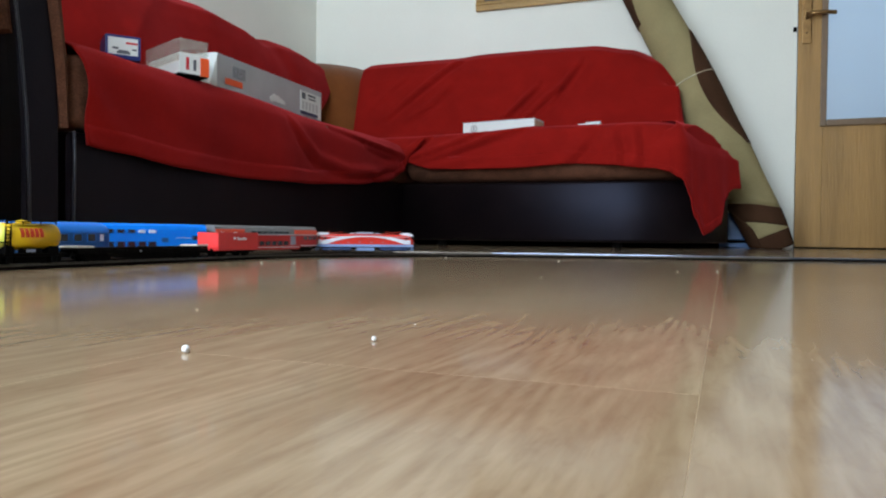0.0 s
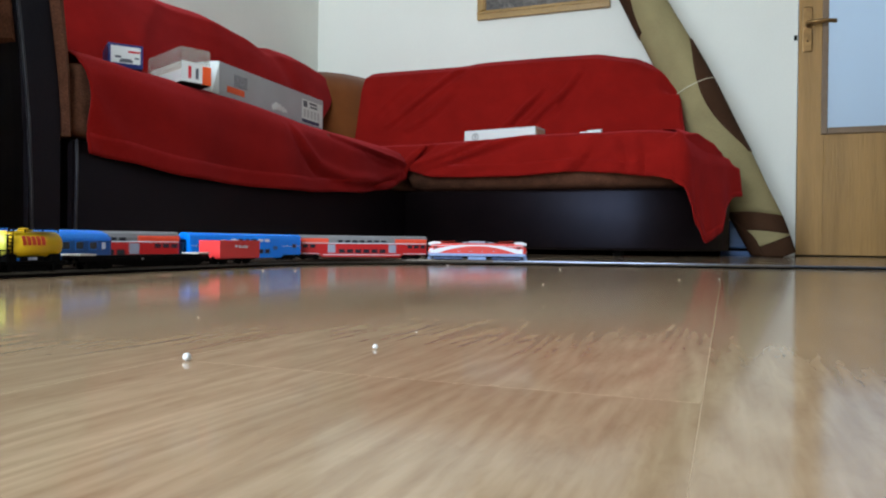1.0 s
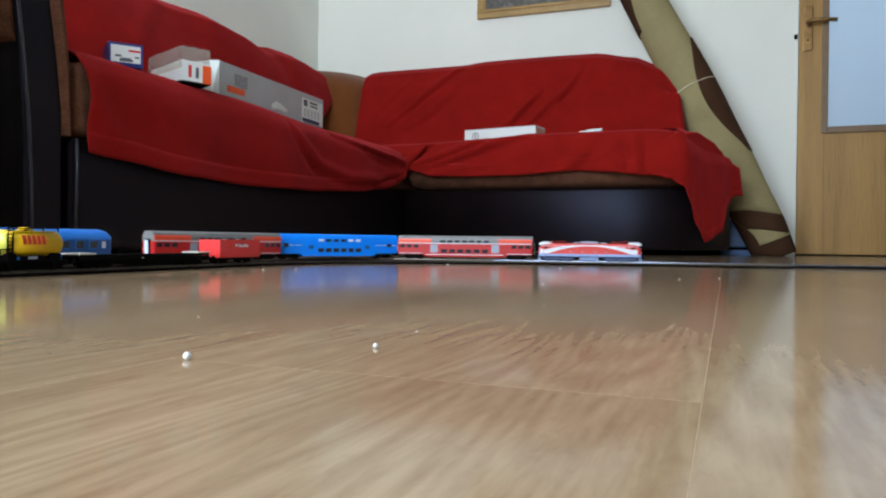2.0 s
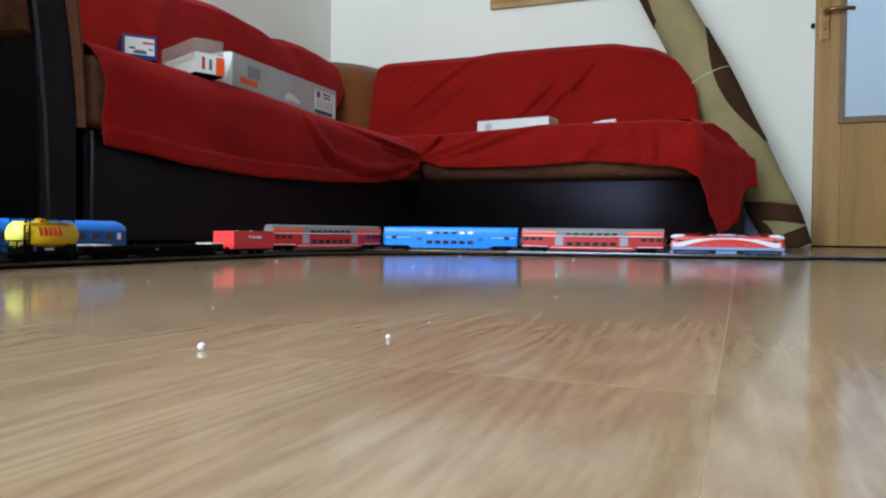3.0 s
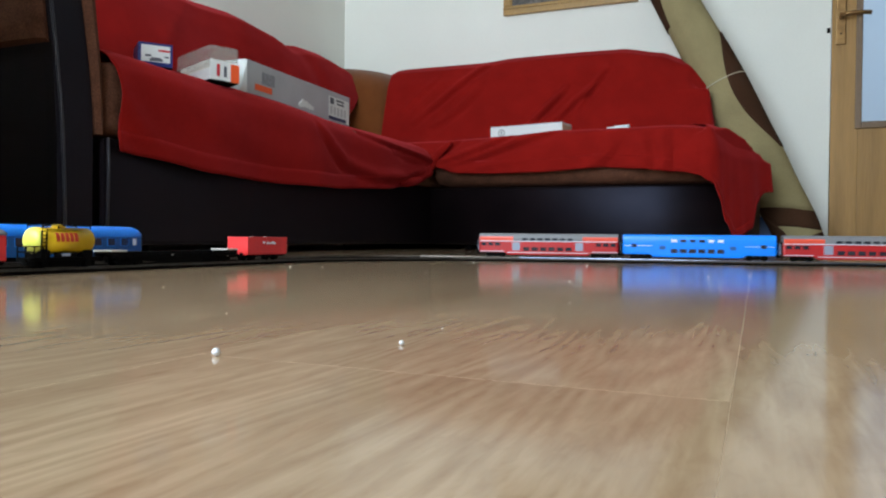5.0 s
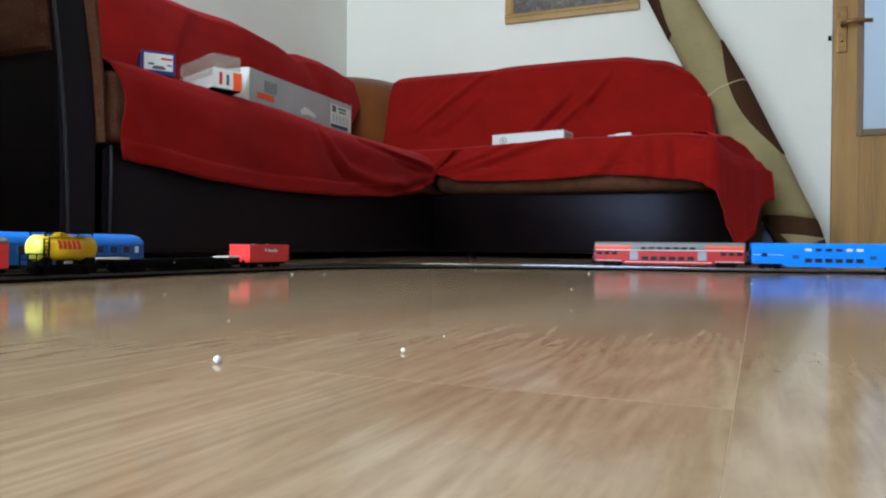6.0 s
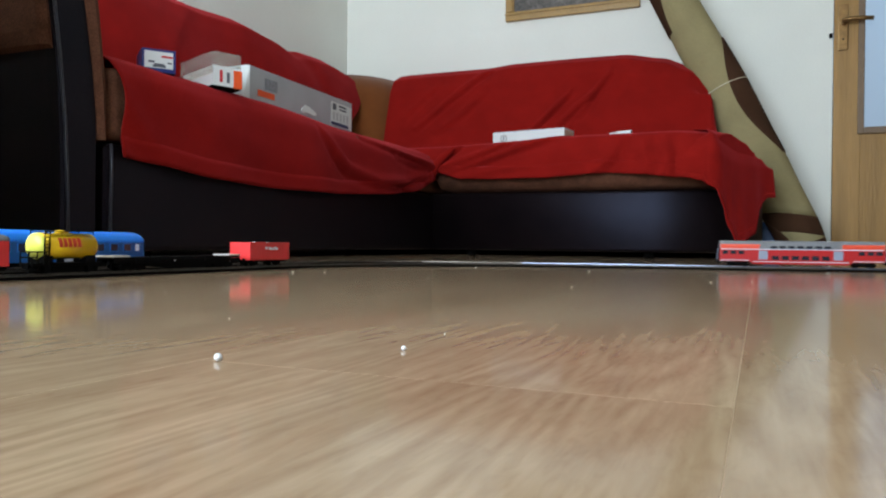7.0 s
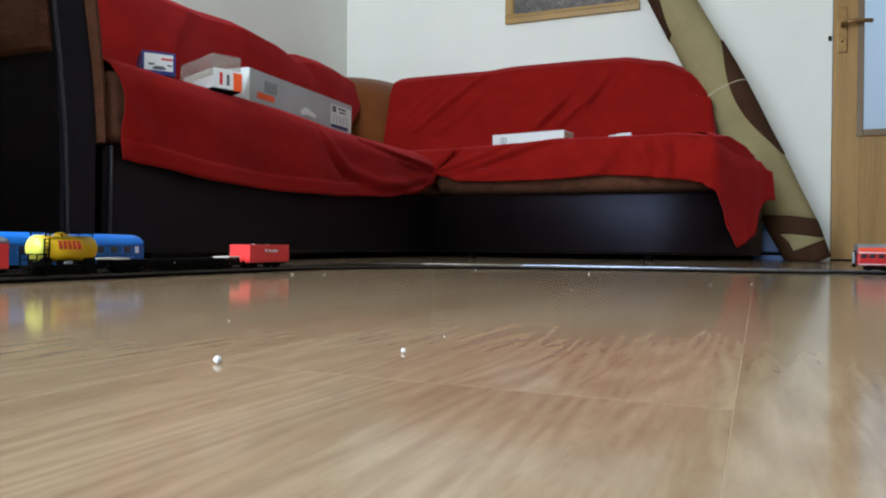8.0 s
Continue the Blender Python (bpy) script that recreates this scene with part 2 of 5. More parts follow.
def box(x0, x1, y0, y1, z0, z1, bevel=0.0, seg=2):
    bm = bmesh.new()
    bmesh.ops.create_cube(bm, size=1)
    for v in bm.verts:
        v.co = (x0 + (v.co.x + 0.5) * (x1 - x0), y0 + (v.co.y + 0.5) * (y1 - y0), z0 + (v.co.z + 0.5) * (z1 - z0))
    if bevel:
        bmesh.ops.bevel(bm, geom=bm.edges[:], offset=bevel, segments=seg, affect="EDGES", profile=0.6)
    return bm


def grid_bm(rows, closed=False, caps=False):
    """Quads between rows of points of equal length. closed: each row is a ring."""
    bm = bmesh.new()
    vs = [[bm.verts.new(p) for p in r] for r in rows]
    n = len(rows[0])
    for a, b in zip(vs, vs[1:]):
        for i in range(n if closed else n - 1):
            j = (i + 1) % n
            bm.faces.new((a[i], a[j], b[j], b[i]))
    if caps:
        bm.faces.new(vs[0][::-1]), bm.faces.new(vs[-1])
    return bm


def lathe(profile, axis="z", seg=16):
    """profile: (radius, height) pairs, turned about an axis through the origin."""
    rows = []
    for r, h in profile:
        ring = []
        for i in range(seg):
            a = 2 * math.pi * i / seg
            c, s = r * math.cos(a), r * math.sin(a)
            ring.append({"z": (c, s, h), "y": (c, h, s), "x": (h, c, s)}[axis])
        rows.append(ring)
    return grid_bm(rows, closed=True, caps=True)


def tube(points, radius, seg=6):
    """A round bar along a line of points."""
    pts = [Vector(p) for p in points]
    rows = []
    for i, p in enumerate(pts):
        d = (pts[min(i + 1, len(pts) - 1)] - pts[max(i - 1, 0)]).normalized()
        a = d.cross(Vector((0, 0, 1)) if abs(d.z) < 0.9 else Vector((1, 0, 0))).normalized()
        b = d.cross(a)
        rows.append([p + radius * (a * math.cos(2 * math.pi * k / seg) + b * math.sin(2 * math.pi * k / seg)) for k in range(seg)])
    return grid_bm(rows, closed=True, caps=True)


def joined(*bms):
    out = bmesh.new()
    for bm in bms:
        me = bpy.data.meshes.new("piece")
        bm.to_mesh(me)
        out.from_mesh(me)
        bm.free()
        bpy.data.meshes.remove(me)
    return out


def smoothstep(a, b, x):
    t = max(0.0, min(1.0, (x - a) / (b - a)))
    return t * t * (3 - 2 * t)


def bumpy(x, c, w):
    return math.exp(-((x - c) / w) ** 2)


def lerp_list(pairs, x):
    """Smooth interpolation through (x, y) pairs."""
    if x <= pairs[0][0]:
        return pairs[0][1]
    for (a, p), (b, q) in zip(pairs, pairs[1:]):
        if x <= b:
            return p + (q - p) * smoothstep(a, b, x) * 0.5 + (q - p) * (x - a) / (b - a) * 0.5
    return pairs[-1][1]


# ---- structure ----
T = 0.16


def wall_u(name, v0, v1, openings, u0=U_LEFT - T, u1=U_RIGHT + T):
    """A wall along u between v0 and v1 with rectangular openings (u from, u to, z from, z to)."""
    pieces, at = [], u0
    for a, b, z0, z1 in openings:
        pieces.append(box(at, a, v0, v1, 0, H_ROOM))
        if z0 > 0:
            pieces.append(box(a, b, v0, v1, 0, z0))
        pieces.append(box(a, b, v0, v1, z1, H_ROOM))
        at = b
    pieces.append(box(at, u1, v0, v1, 0, H_ROOM))
    return tagged(part(name, joined(*pieces), M_WALL), "white painted plaster wall", "wall", kind="structure")


DOOR = (0.30, 1.16, 2.03)
wall_u("wall_north", V_BACK, V_BACK + T, [(DOOR[0], DOOR[1], 0, DOOR[2])])
wall_u("wall_south", V_FRONT - T, V_FRONT, [WINDOW])
tagged(part("wall_west", box(U_LEFT - T, U_LEFT, V_FRONT, V_BACK, 0, H_ROOM), M_WALL), "white painted plaster wall", "wall", kind="structure")
# out of view; its dim colour keeps the sofa's right-facing sides in shade
tagged(part("wall_east", box(U_RIGHT, U_RIGHT + T, V_FRONT, V_BACK, 0, H_ROOM), M_WALLDIM), "unseen east wall, toned brown-beige to cut bounced light", "wall", kind="structure")
tagged(part("ceiling", box(U_LEFT - T, U_RIGHT + T, V_FRONT - T, V_BACK + 2.2, H_ROOM, H_ROOM + 0.12), M_CEIL), "plain white ceiling", "ceiling", kind="structure")
floor = tagged(part("floor", box(U_LEFT - T, U_RIGHT + T, V_FRONT - T, V_BACK + 2.2, -0.14, -0.008), M_CORE), "glossy oak laminate floor with fine plank joints", "floor", kind="structure")
# a low wall added out of view between sofa and window, to shade the sofa arm
tagged(part("arm_shading_wall", box(U_LEFT + 0.001, -1.18, 0.70, 0.82, 0.0005, 0.72, 0.004), M_WALL), "low white wall added out of view to shade the sofa arm", "wall", kind="structure")
# the hall behind the door
tagged(part("hall_wall_west", box(-0.6 - T, -0.6, V_BACK + T, V_BACK + 2.1, 0, H_ROOM), M_WALL), "white painted hall wall", "wall", kind="structure")
tagged(part("hall_wall_east", box(2.1, 2.1 + T, V_BACK + T, V_BACK + 2.1, 0, H_ROOM), M_WALL), "white painted hall wall", "wall", kind="structure")
wall_u("hall_wall_north", V_BACK + 2.05, V_BACK + 2.05 + T, [HALL_WINDOW], -0.6, 2.1)


def window_frame(name, opening, v):
    a, b, z0, z1 = opening
    w = thing(name, "white framed casement window", "window", kind="structure")
    for x0, x1, y0, y1 in ((a, a + 0.05, z0, z1), (b - 0.05, b, z0, z1), (a + 0.05, b - 0.05, z0, z0 + 0.05), (a + 0.05, b - 0.05, z1 - 0.05, z1), ((a + b) / 2 - 0.03, (a + b) / 2 + 0.03, z0 + 0.05, z1 - 0.05)):
        part("window_frame", box(x0, x1, v - 0.03, v + 0.03, y0, y1, 0.004), M_CARDWHITE, w)
    part("window_sill", box(a - 0.04, b + 0.04, v + 0.03, v + 0.2, z0 - 0.03, z0, 0.006), M_CARDWHITE, w)


window_frame("window_1", WINDOW, V_FRONT - 0.13)


def door():
    d = thing("door_1", "oak veneered door with a large frosted glass pane", "door", pose(0, 0, 0), kind="structure")
    u0, u1, top = DOOR[0] + 0.003, DOOR[1] - 0.003, DOOR[2] - 0.004
    f, b = V_BACK - 0.012, V_BACK + 0.028
    g0, g1, gz0, gz1 = u0 + 0.109, u1 - 0.118, 0.574, 1.90
    part("stile", box(u0, g0, f, b, 0.006, top, 0.002), M_OAK, d)
    part("stile", box(g1, u1, f, b, 0.006, top, 0.002), M_OAK, d)
    part("bottom_panel", box(g0, g1, f, b, 0.006, gz0, 0.002), M_OAK, d)
    part("top_rail", box(g0, g1, f, b, gz1, top, 0.002), M_OAK, d)
    mo = material("door_moulding", (0.17, 0.105, 0.055), 0.45, grain=0.12, grain_scale=1, stretch=(120, 120, 30), bump=0.1)
    for x0, x1, z0, z1 in ((g0 - 0.012, g0 + 0.014, gz0 - 0.014, gz1 + 0.012), (g1 - 0.005, g1 + 0.012, gz0 - 0.014, gz1 + 0.012),
                           (g0 + 0.014, g1 - 0.005, gz0 - 0.014, gz0 + 0.016), (g0 + 0.014, g1 - 0.005, gz1 - 0.014, gz1 + 0.012)):
        part("moulding", box(x0, x1, f - 0.012, f + 0.006, z0, z1, 0.004), mo, d)
    part("pane", box(g0 + 0.002, g1 - 0.002, f + 0.016, f + 0.021, gz0 + 0.002, gz1 - 0.002), M_GLAZE, d, "frosted glass pane").visible_shadow = False
    x = u0 + 0.036
    plate = part("handle_plate", box(x - 0.021, x + 0.021, f - 0.004, f + 0.001, 0.943, 1.150, 0.004), M_BRASS, d, "bronze handle plate")
    part("keyhole", joined(lathe([(0.0045, f - 0.0056), (0.0045, f - 0.003)], "y", 10)), M_DARK, plate, at=pose(x, 0, 0.993))
    neck = lathe([(0.010, f - 0.048), (0.010, f - 0.003)], "y", 12)
    bmesh.ops.translate(neck, verts=neck.verts, vec=(x, 0, 1.066))
    arm = tube([(x - 0.008, f - 0.046, 1.066), (x + 0.03, f - 0.050, 1.070), (x + 0.075, f - 0.050, 1.069), (x + 0.115, f - 0.046, 1.065)], 0.0095, 10)
    part("lever", joined(neck, arm), M_BRASS, d, "bronze lever handle", smooth=True)
    part("latch", box(u0 - 0.020, u0 - 0.006, f + 0.002, f + 0.011, 1.004, 1.026, 0.002), M_DARK, d)


door()
tagged(part("baseboard", box(U_LEFT + 0.004, DOOR[0] - 0.045, V_BACK - 0.010, V_BACK - 0.0005, 0.0005, 0.040, 0.003), M_DARK), "low dark skirting along the white wall", "baseboard", kind="structure")
tagged(part("threshold", box(DOOR[0], DOOR[1], V_BACK - 0.03, V_BACK + 0.1, 0.0005, 0.006, 0.002), M_DARK), "dark strip under the door", "threshold", kind="structure")


def picture():
    p = thing("framed_picture", "small print in a moulded gilt-brown wooden frame on the white wall", "picture")
    u0, u1, z0, z1 = -1.268, -0.562, 1.245, 1.74
    v = V_BACK - 0.002
    for a, b, c, d in ((u0, u1, z0, z0 + 0.048), (u0, u1, z1 - 0.048, z1), (u0, u0 + 0.048, z0 + 0.048, z1 - 0.048), (u1 - 0.048, u1, z0 + 0.048, z1 - 0.048)):
        fr = part("frame", box(a, b, v - 0.022, v, c, d, 0.005), M_FRAME, p)
        w = d - c > b - a
        part("bead", box(a + (0.030 if w else 0.0), b - (0.008 if w else 0), v - 0.029, v - 0.0225, c + (0 if w else 0.030), d - (0 if w else 0.008), 0.002), M_FRAME, fr)
    art = material("dark_print", (0.10, 0.085, 0.075), 0.5, grain=0.6, grain_scale=60, stain=0.5, stain_scale=14)
    part("print", box(u0 + 0.048, u1 - 0.048, v - 0.012, v - 0.006, z0 + 0.048, z1 - 0.048), art, p, "dark leafy print")


picture()

# ---- sofa ----
SU, SV = -1.31, 2.94          # fronts of the two wings
SEAT = 0.46


def rounded_slab(u0, u1, v0, v1, z0, z1, corner, bevel):
    """A block with one rounded upright corner at (u1, v0)."""
    pts = [(u0, v0)]
    for i in range(17):
        a = -math.pi / 2 + math.pi / 2 * i / 16
        pts.append((u1 - corner + corner * math.cos(a), v0 + corner + corner * math.sin(a)))
    pts += [(u1, v1), (u0, v1)]
    rows = []
    steps = [(0.0, bevel), (bevel * 0.3, bevel * 0.3), (bevel, 0.0)]
    prof = [(z0 + s, i) for s, i in steps] + [(z1 - s, i) for s, i in steps[::-1]]
    cu, cv = (u0 + u1) / 2, (v0 + v1) / 2
    for z, i in prof:
        rows.append([(p[0] + (i if p[0] < cu else -i), p[1] + (i if p[1] < cv else -i), z) for p in pts])
    return grid_bm(rows, closed=True, caps=True)


def back_height_right(u):
    return lerp_list([(-1.95, 0.93), (-1.75, 0.945), (-1.30, 0.945), (-1.15, 0.955), (-0.85, 0.957), (-0.60, 0.952), (-0.42, 0.920), (-0.30, 0.870), (-0.22, 0.80), (-0.16, 0.46)], u)


def back_height_left(v):
    return lerp_list([(1.0, 0.95), (2.25, 0.957), (2.5, 0.973), (2.70, 0.958), (2.86, 0.928), (3.0, 0.953), (3.19, 0.963), (3.36, 0.948), (3.45, 0.93)], v)


def back_cushion(a0, a1, height, front, rear, wing, n=40):
    """Upholstered back with a rounded top; wing 'right' runs along u, 'left' along v."""
    rows = []
    for i in range(n + 1):
        a = a0 + (a1 - a0) * i / n
        edge = min(1.0, 0.35 + 0.65 * math.sqrt(max(0, min(i, n - i)) / 3.0)) if min(i, n - i) < 3 else 1.0
        h = height(a) - 0.012
        prof = [(front + 0.0, 0.30), (front + 0.05, 0.52), (front + 0.10, 0.72), (front + 0.135, h - 0.09)]
        w = (rear - front - 0.135) / 2
        for k in range(9):
            ang = math.pi - math.pi * k / 8
            prof.append((front + 0.135 + w + w * math.cos(ang), h - 0.07 + 0.07 * math.sin(ang)))
        prof.append((rear, 0.30))
        mid = (front + rear) / 2
        rows.append([((a, mid + (d - mid) * edge, z) if wing == "right" else (-(mid + (d - mid) * edge), a, z)) for d, z in prof])
    return grid_bm(rows, closed=True, caps=True)


def sofa():
    s = thing("corner_sofa", "L-shaped corner sofa with dark leatherette base and brown upholstery", "sofa")
    base_z = 0.265
    part("base", rounded_slab(SU - 0.02, 0.012, SV, V_BACK - 0.06, 0.022, base_z, 0.40, 0.012), M_LEATHER, s, "dark leatherette base", smooth=True)
    part("base", box(U_LEFT + 0.05, SU, 1.19, V_BACK - 0.07, 0.022, base_z - 0.004, 0.012), M_LEATHER, s, "dark leatherette base")
    part("seat", rounded_slab(SU + 0.02, -0.010, SV - 0.012, V_BACK - 0.30, base_z + 0.004, SEAT - 0.020, 0.36, 0.055), M_CHENILLE, s, "brown chenille seat", smooth=True)
    part("seat", box(U_LEFT + 0.30, SU + 0.004, 1.192, SV + 0.5, base_z + 0.002, SEAT - 0.030, 0.03, 4), M_CHENILLE, s, "brown chenille seat", smooth=True)
    part("backrest", back_cushion(-1.80, -0.24, lambda u: back_height_right(u) - 0.02, 3.40, V_BACK - 0.03, "right"), M_CORNER, s, smooth=True)
    part("backrest", back_cushion(1.19, 3.22, lambda v: back_height_left(v) - 0.025, 1.86, 2.20, "left"), M_CORNER, s, smooth=True)
    wedge = []
    for i in range(13):
        z = 0.40 + 0.555 * i / 12
        r = 0.02 + 0.47 * (1 - 0.28 * (i / 12) ** 2) * (1 if i < 11 else (0.93 if i == 11 else 0.80))
        wedge.append([(-2.17, V_BACK - 0.04, z)] + [(-2.17 + r * math.cos(a) * 1.0, V_BACK - 0.04 - r * math.sin(a) * 1.15, z) for a in [math.pi / 2 * k / 12 for k in range(13)]])
    part("corner_cushion", grid_bm(wedge, closed=True, caps=True), M_CORNER, s, "tan-brown corner back cushion", smooth=True)
    # arm at the end of the left wing: leatherette front and lower side, upholstered upper side and inner face, piping
    def arm_ring(v0, v1, z0, z1, r):
        ring = [(v0, z0), (v0, 0.25), (v0 - 0.012, 0.42), (v0 - 0.030, 0.56), (v0 - 0.034, z1 - r)]
        for k in range(1, 9):
            t = math.pi * k / 9
            ring.append(((v0 - 0.034 + v1) / 2 - (v1 - v0 + 0.034) / 2 * math.cos(t), z1 - r + r * math.sin(t)))
        return ring + [(v1, z1 - r), (v1, z0)]

    front = arm_ring(1.077, 1.165, 0.022, 0.70, 0.05)
    part("arm", grid_bm([[(u, 1.121 + (v - 1.121) * k, z) for v, z in front] for u, k in ((U_LEFT + 0.05, 1.0), (SU - 0.03, 1.0), (SU - 0.006, 0.97), (SU + 0.002, 0.86))], closed=True, caps=True), M_LEATHER, s, "dark leatherette arm")
    side = []
    for u, k in ((U_LEFT + 0.05, 1.0), (SU - 0.06, 1.0), (SU - 0.03, 0.9), (SU - 0.012, 0.35)):
        side.append([(u, 1.066 - (z - 0.42) * 0.10 - 0.022 * k * q, z) for q, z in ((0, 0.435), (0.8, 0.442), (1.0, 0.47), (1.0, 0.62), (0.7, 0.69), (0, 0.72))] + [(u, 1.081, 0.72), (u, 1.081, 0.435)])
    part("arm_side_pad", grid_bm(side, closed=True, caps=True), M_CHENILLE, s, "brown chenille pad on the arm's side", smooth=False)
    inner = []
    for z, v0, v1 in ((0.262, 1.164, 1.182), (0.30, 1.160, 1.182), (0.40, 1.150, 1.178), (0.50, 1.135, 1.166), (0.60, 1.120, 1.154), (0.72, 1.095, 1.145)):
        inner.append([(U_LEFT + 0.1, v0, z), (SU + 0.006, v0, z), (SU + 0.014, (v0 + v1) / 2, z), (SU + 0.006, v1, z), (U_LEFT + 0.1, v1, z)])
    part("arm_inner_pad", grid_bm(inner, closed=True, caps=True), M_CHENILLE, s, "brown chenille inner face of the arm", smooth=False)
    part("piping", tube([(SU + 0.004, v, z) for v, z in [(1.090, 0.03), (1.088, 0.15), (1.082, 0.28), (1.068, 0.42), (1.050, 0.56), (1.044, 0.68)]], 0.0034, 8), M_PIPING, s, "glossy blue-black piping", smooth=True)
    part("piping", tube([(SU + 0.004, 1.196, 0.03), (SU + 0.007, 1.197, 0.20), (SU + 0.004, 1.198, base_z - 0.005)], 0.0032, 8), M_PIPING, s, "glossy blue-black piping", smooth=True)
    for u, v in ((-0.40, SV + 0.06), (-1.15, SV + 0.06), (SU - 0.06, 1.35), (-2.1, 1.35), (-0.2, V_BACK - 0.2)):
        part("foot", lathe([(0.018, 0.0), (0.022, 0.006), (0.022, 0.024)], "z", 12), M_DARK, s, at=pose(u, v, 0))


sofa()


def cloth(name, rows, label, thick=0.004):
    bm = grid_bm(rows)
    ob = link_mesh(name, bm, M_THROW, True)
    mod = ob.modifiers.new("thickness", "SOLIDIFY")
    mod.thickness, mod.offset = thick, 0
    hem_band(ob, [row[-5:] for row in rows])
    return tagged(ob, label, "throw")


def hem_band(ob, rows):
    """The doubled, stitched band along the cloth's lower edge: a thicker strip over the cloth's last columns."""
    band = link_mesh("hem", grid_bm(rows), M_THROW, True)
    band.parent = ob
    mod = band.modifiers.new("thickness", "SOLIDIFY")
    mod.thickness, mod.offset = 0.0062, 0
    tagged(band, "stitched hem band")


def resample(pts, n):
    """n points evenly spread along a polyline of tuples."""
    pts = [Vector(p) for p in pts]
    d = [0.0]
    for a, b in zip(pts, pts[1:]):
        d.append(d[-1] + (b - a).length)
    out = []
    for i in range(n):
        s = d[-1] * i / (n - 1)
        k = 0
        while k < len(d) - 2 and d[k + 1] < s:
            k += 1
        f = (s - d[k]) / max(1e-9, d[k + 1] - d[k])
        out.append(pts[k].lerp(pts[k + 1], min(1, f)))
    return out


def crease(x, z, pts, wide, high):
    """Height of a soft fold along a line of points: a ridge with a furrow under it, fading at both ends."""
    best, side, along = 9.0, 1.0, 0.0
    for i in range(len(pts) - 1):
        (ax, az), (bx, bz) = pts[i], pts[i + 1]
        dx, dz = bx - ax, bz - az
        t = max(0.0, min(1.0, ((x - ax) * dx + (z - az) * dz) / (dx * dx + dz * dz)))
        d = math.hypot(x - ax - t * dx, z - az - t * dz)
        if d < best:
            best, along = d, (i + t) / (len(pts) - 1)
            side = 1.0 if dx * (z - az) - dz * (x - ax) > 0 else -1.0
    if best > 4 * wide:
        return 0.0
    d = best * side / wide
    return high * math.sin(math.pi * (0.06 + 0.88 * along)) ** 0.6 * (math.exp(-d * d) - 0.75 * math.exp(-(d + 1.5) ** 2))


LEFT_FOLDS = [([(2.02, 0.40), (2.08, 0.352), (2.18, 0.305), (2.38, 0.274), (2.62, 0.290), (2.80, 0.335)], 0.017, 0.017),
              ([(2.30, 0.437), (2.52, 0.415), (2.74, 0.398), (2.88, 0.375)], 0.012, 0.020),
              ([(2.52, 0.385), (2.70, 0.372), (2.86, 0.362)], 0.010, 0.012),
              ([(1.19, 0.40), (1.235, 0.345), (1.285, 0.285), (1.37, 0.228)], 0.028, 0.008),
              ([(1.36, 0.42), (1.50, 0.345), (1.75, 0.30), (2.05, 0.30)], 0.050, 0.007)]
RIGHT_FOLDS = [([(-1.29, 0.366), (-1.167, 0.397), (-1.082, 0.424), (-0.95, 0.470)], 0.011, 0.026),
               ([(-1.26, 0.352), (-1.09, 0.392), (-0.918, 0.440), (-0.70, 0.486)], 0.013, 0.024),
               ([(-1.275, 0.395), (-1.225, 0.432), (-1.175, 0.470)], 0.010, 0.020),
               ([(-1.22, 0.345), (-1.05, 0.352), (-0.85, 0.372)], 0.014, 0.006),
               ([(-0.405, 0.300), (-0.395, 0.37), (-0.42, 0.44)], 0.028, 0.013),
               ([(-0.335, 0.300), (-0.325, 0.37), (-0.345, 0.45)], 0.026, 0.014),
               ([(-0.62, 0.325), (-0.55, 0.38), (-0.50, 0.45)], 0.022, 0.012)]
BACK_FOLDS = [([(-1.62, 0.640), (-1.44, 0.789), (-1.30, 0.90), (-1.22, 0.955)], 0.014, 0.019),
              ([(-1.00, 0.600), (-0.93, 0.67), (-0.84, 0.765)], 0.012, 0.024),
              ([(-0.90, 0.590), (-0.79, 0.705), (-0.72, 0.76)], 0.013, 0.020),
              ([(-0.78, 0.66), (-0.72, 0.76), (-0.65, 0.86)], 0.014, 0.016),
              ([(-1.70, 0.70), (-1.60, 0.80), (-1.52, 0.87)], 0.014, 0.007),
              ([(-1.50, 0.62), (-1.38, 0.70), (-1.28, 0.80)], 0.018, 0.012)]


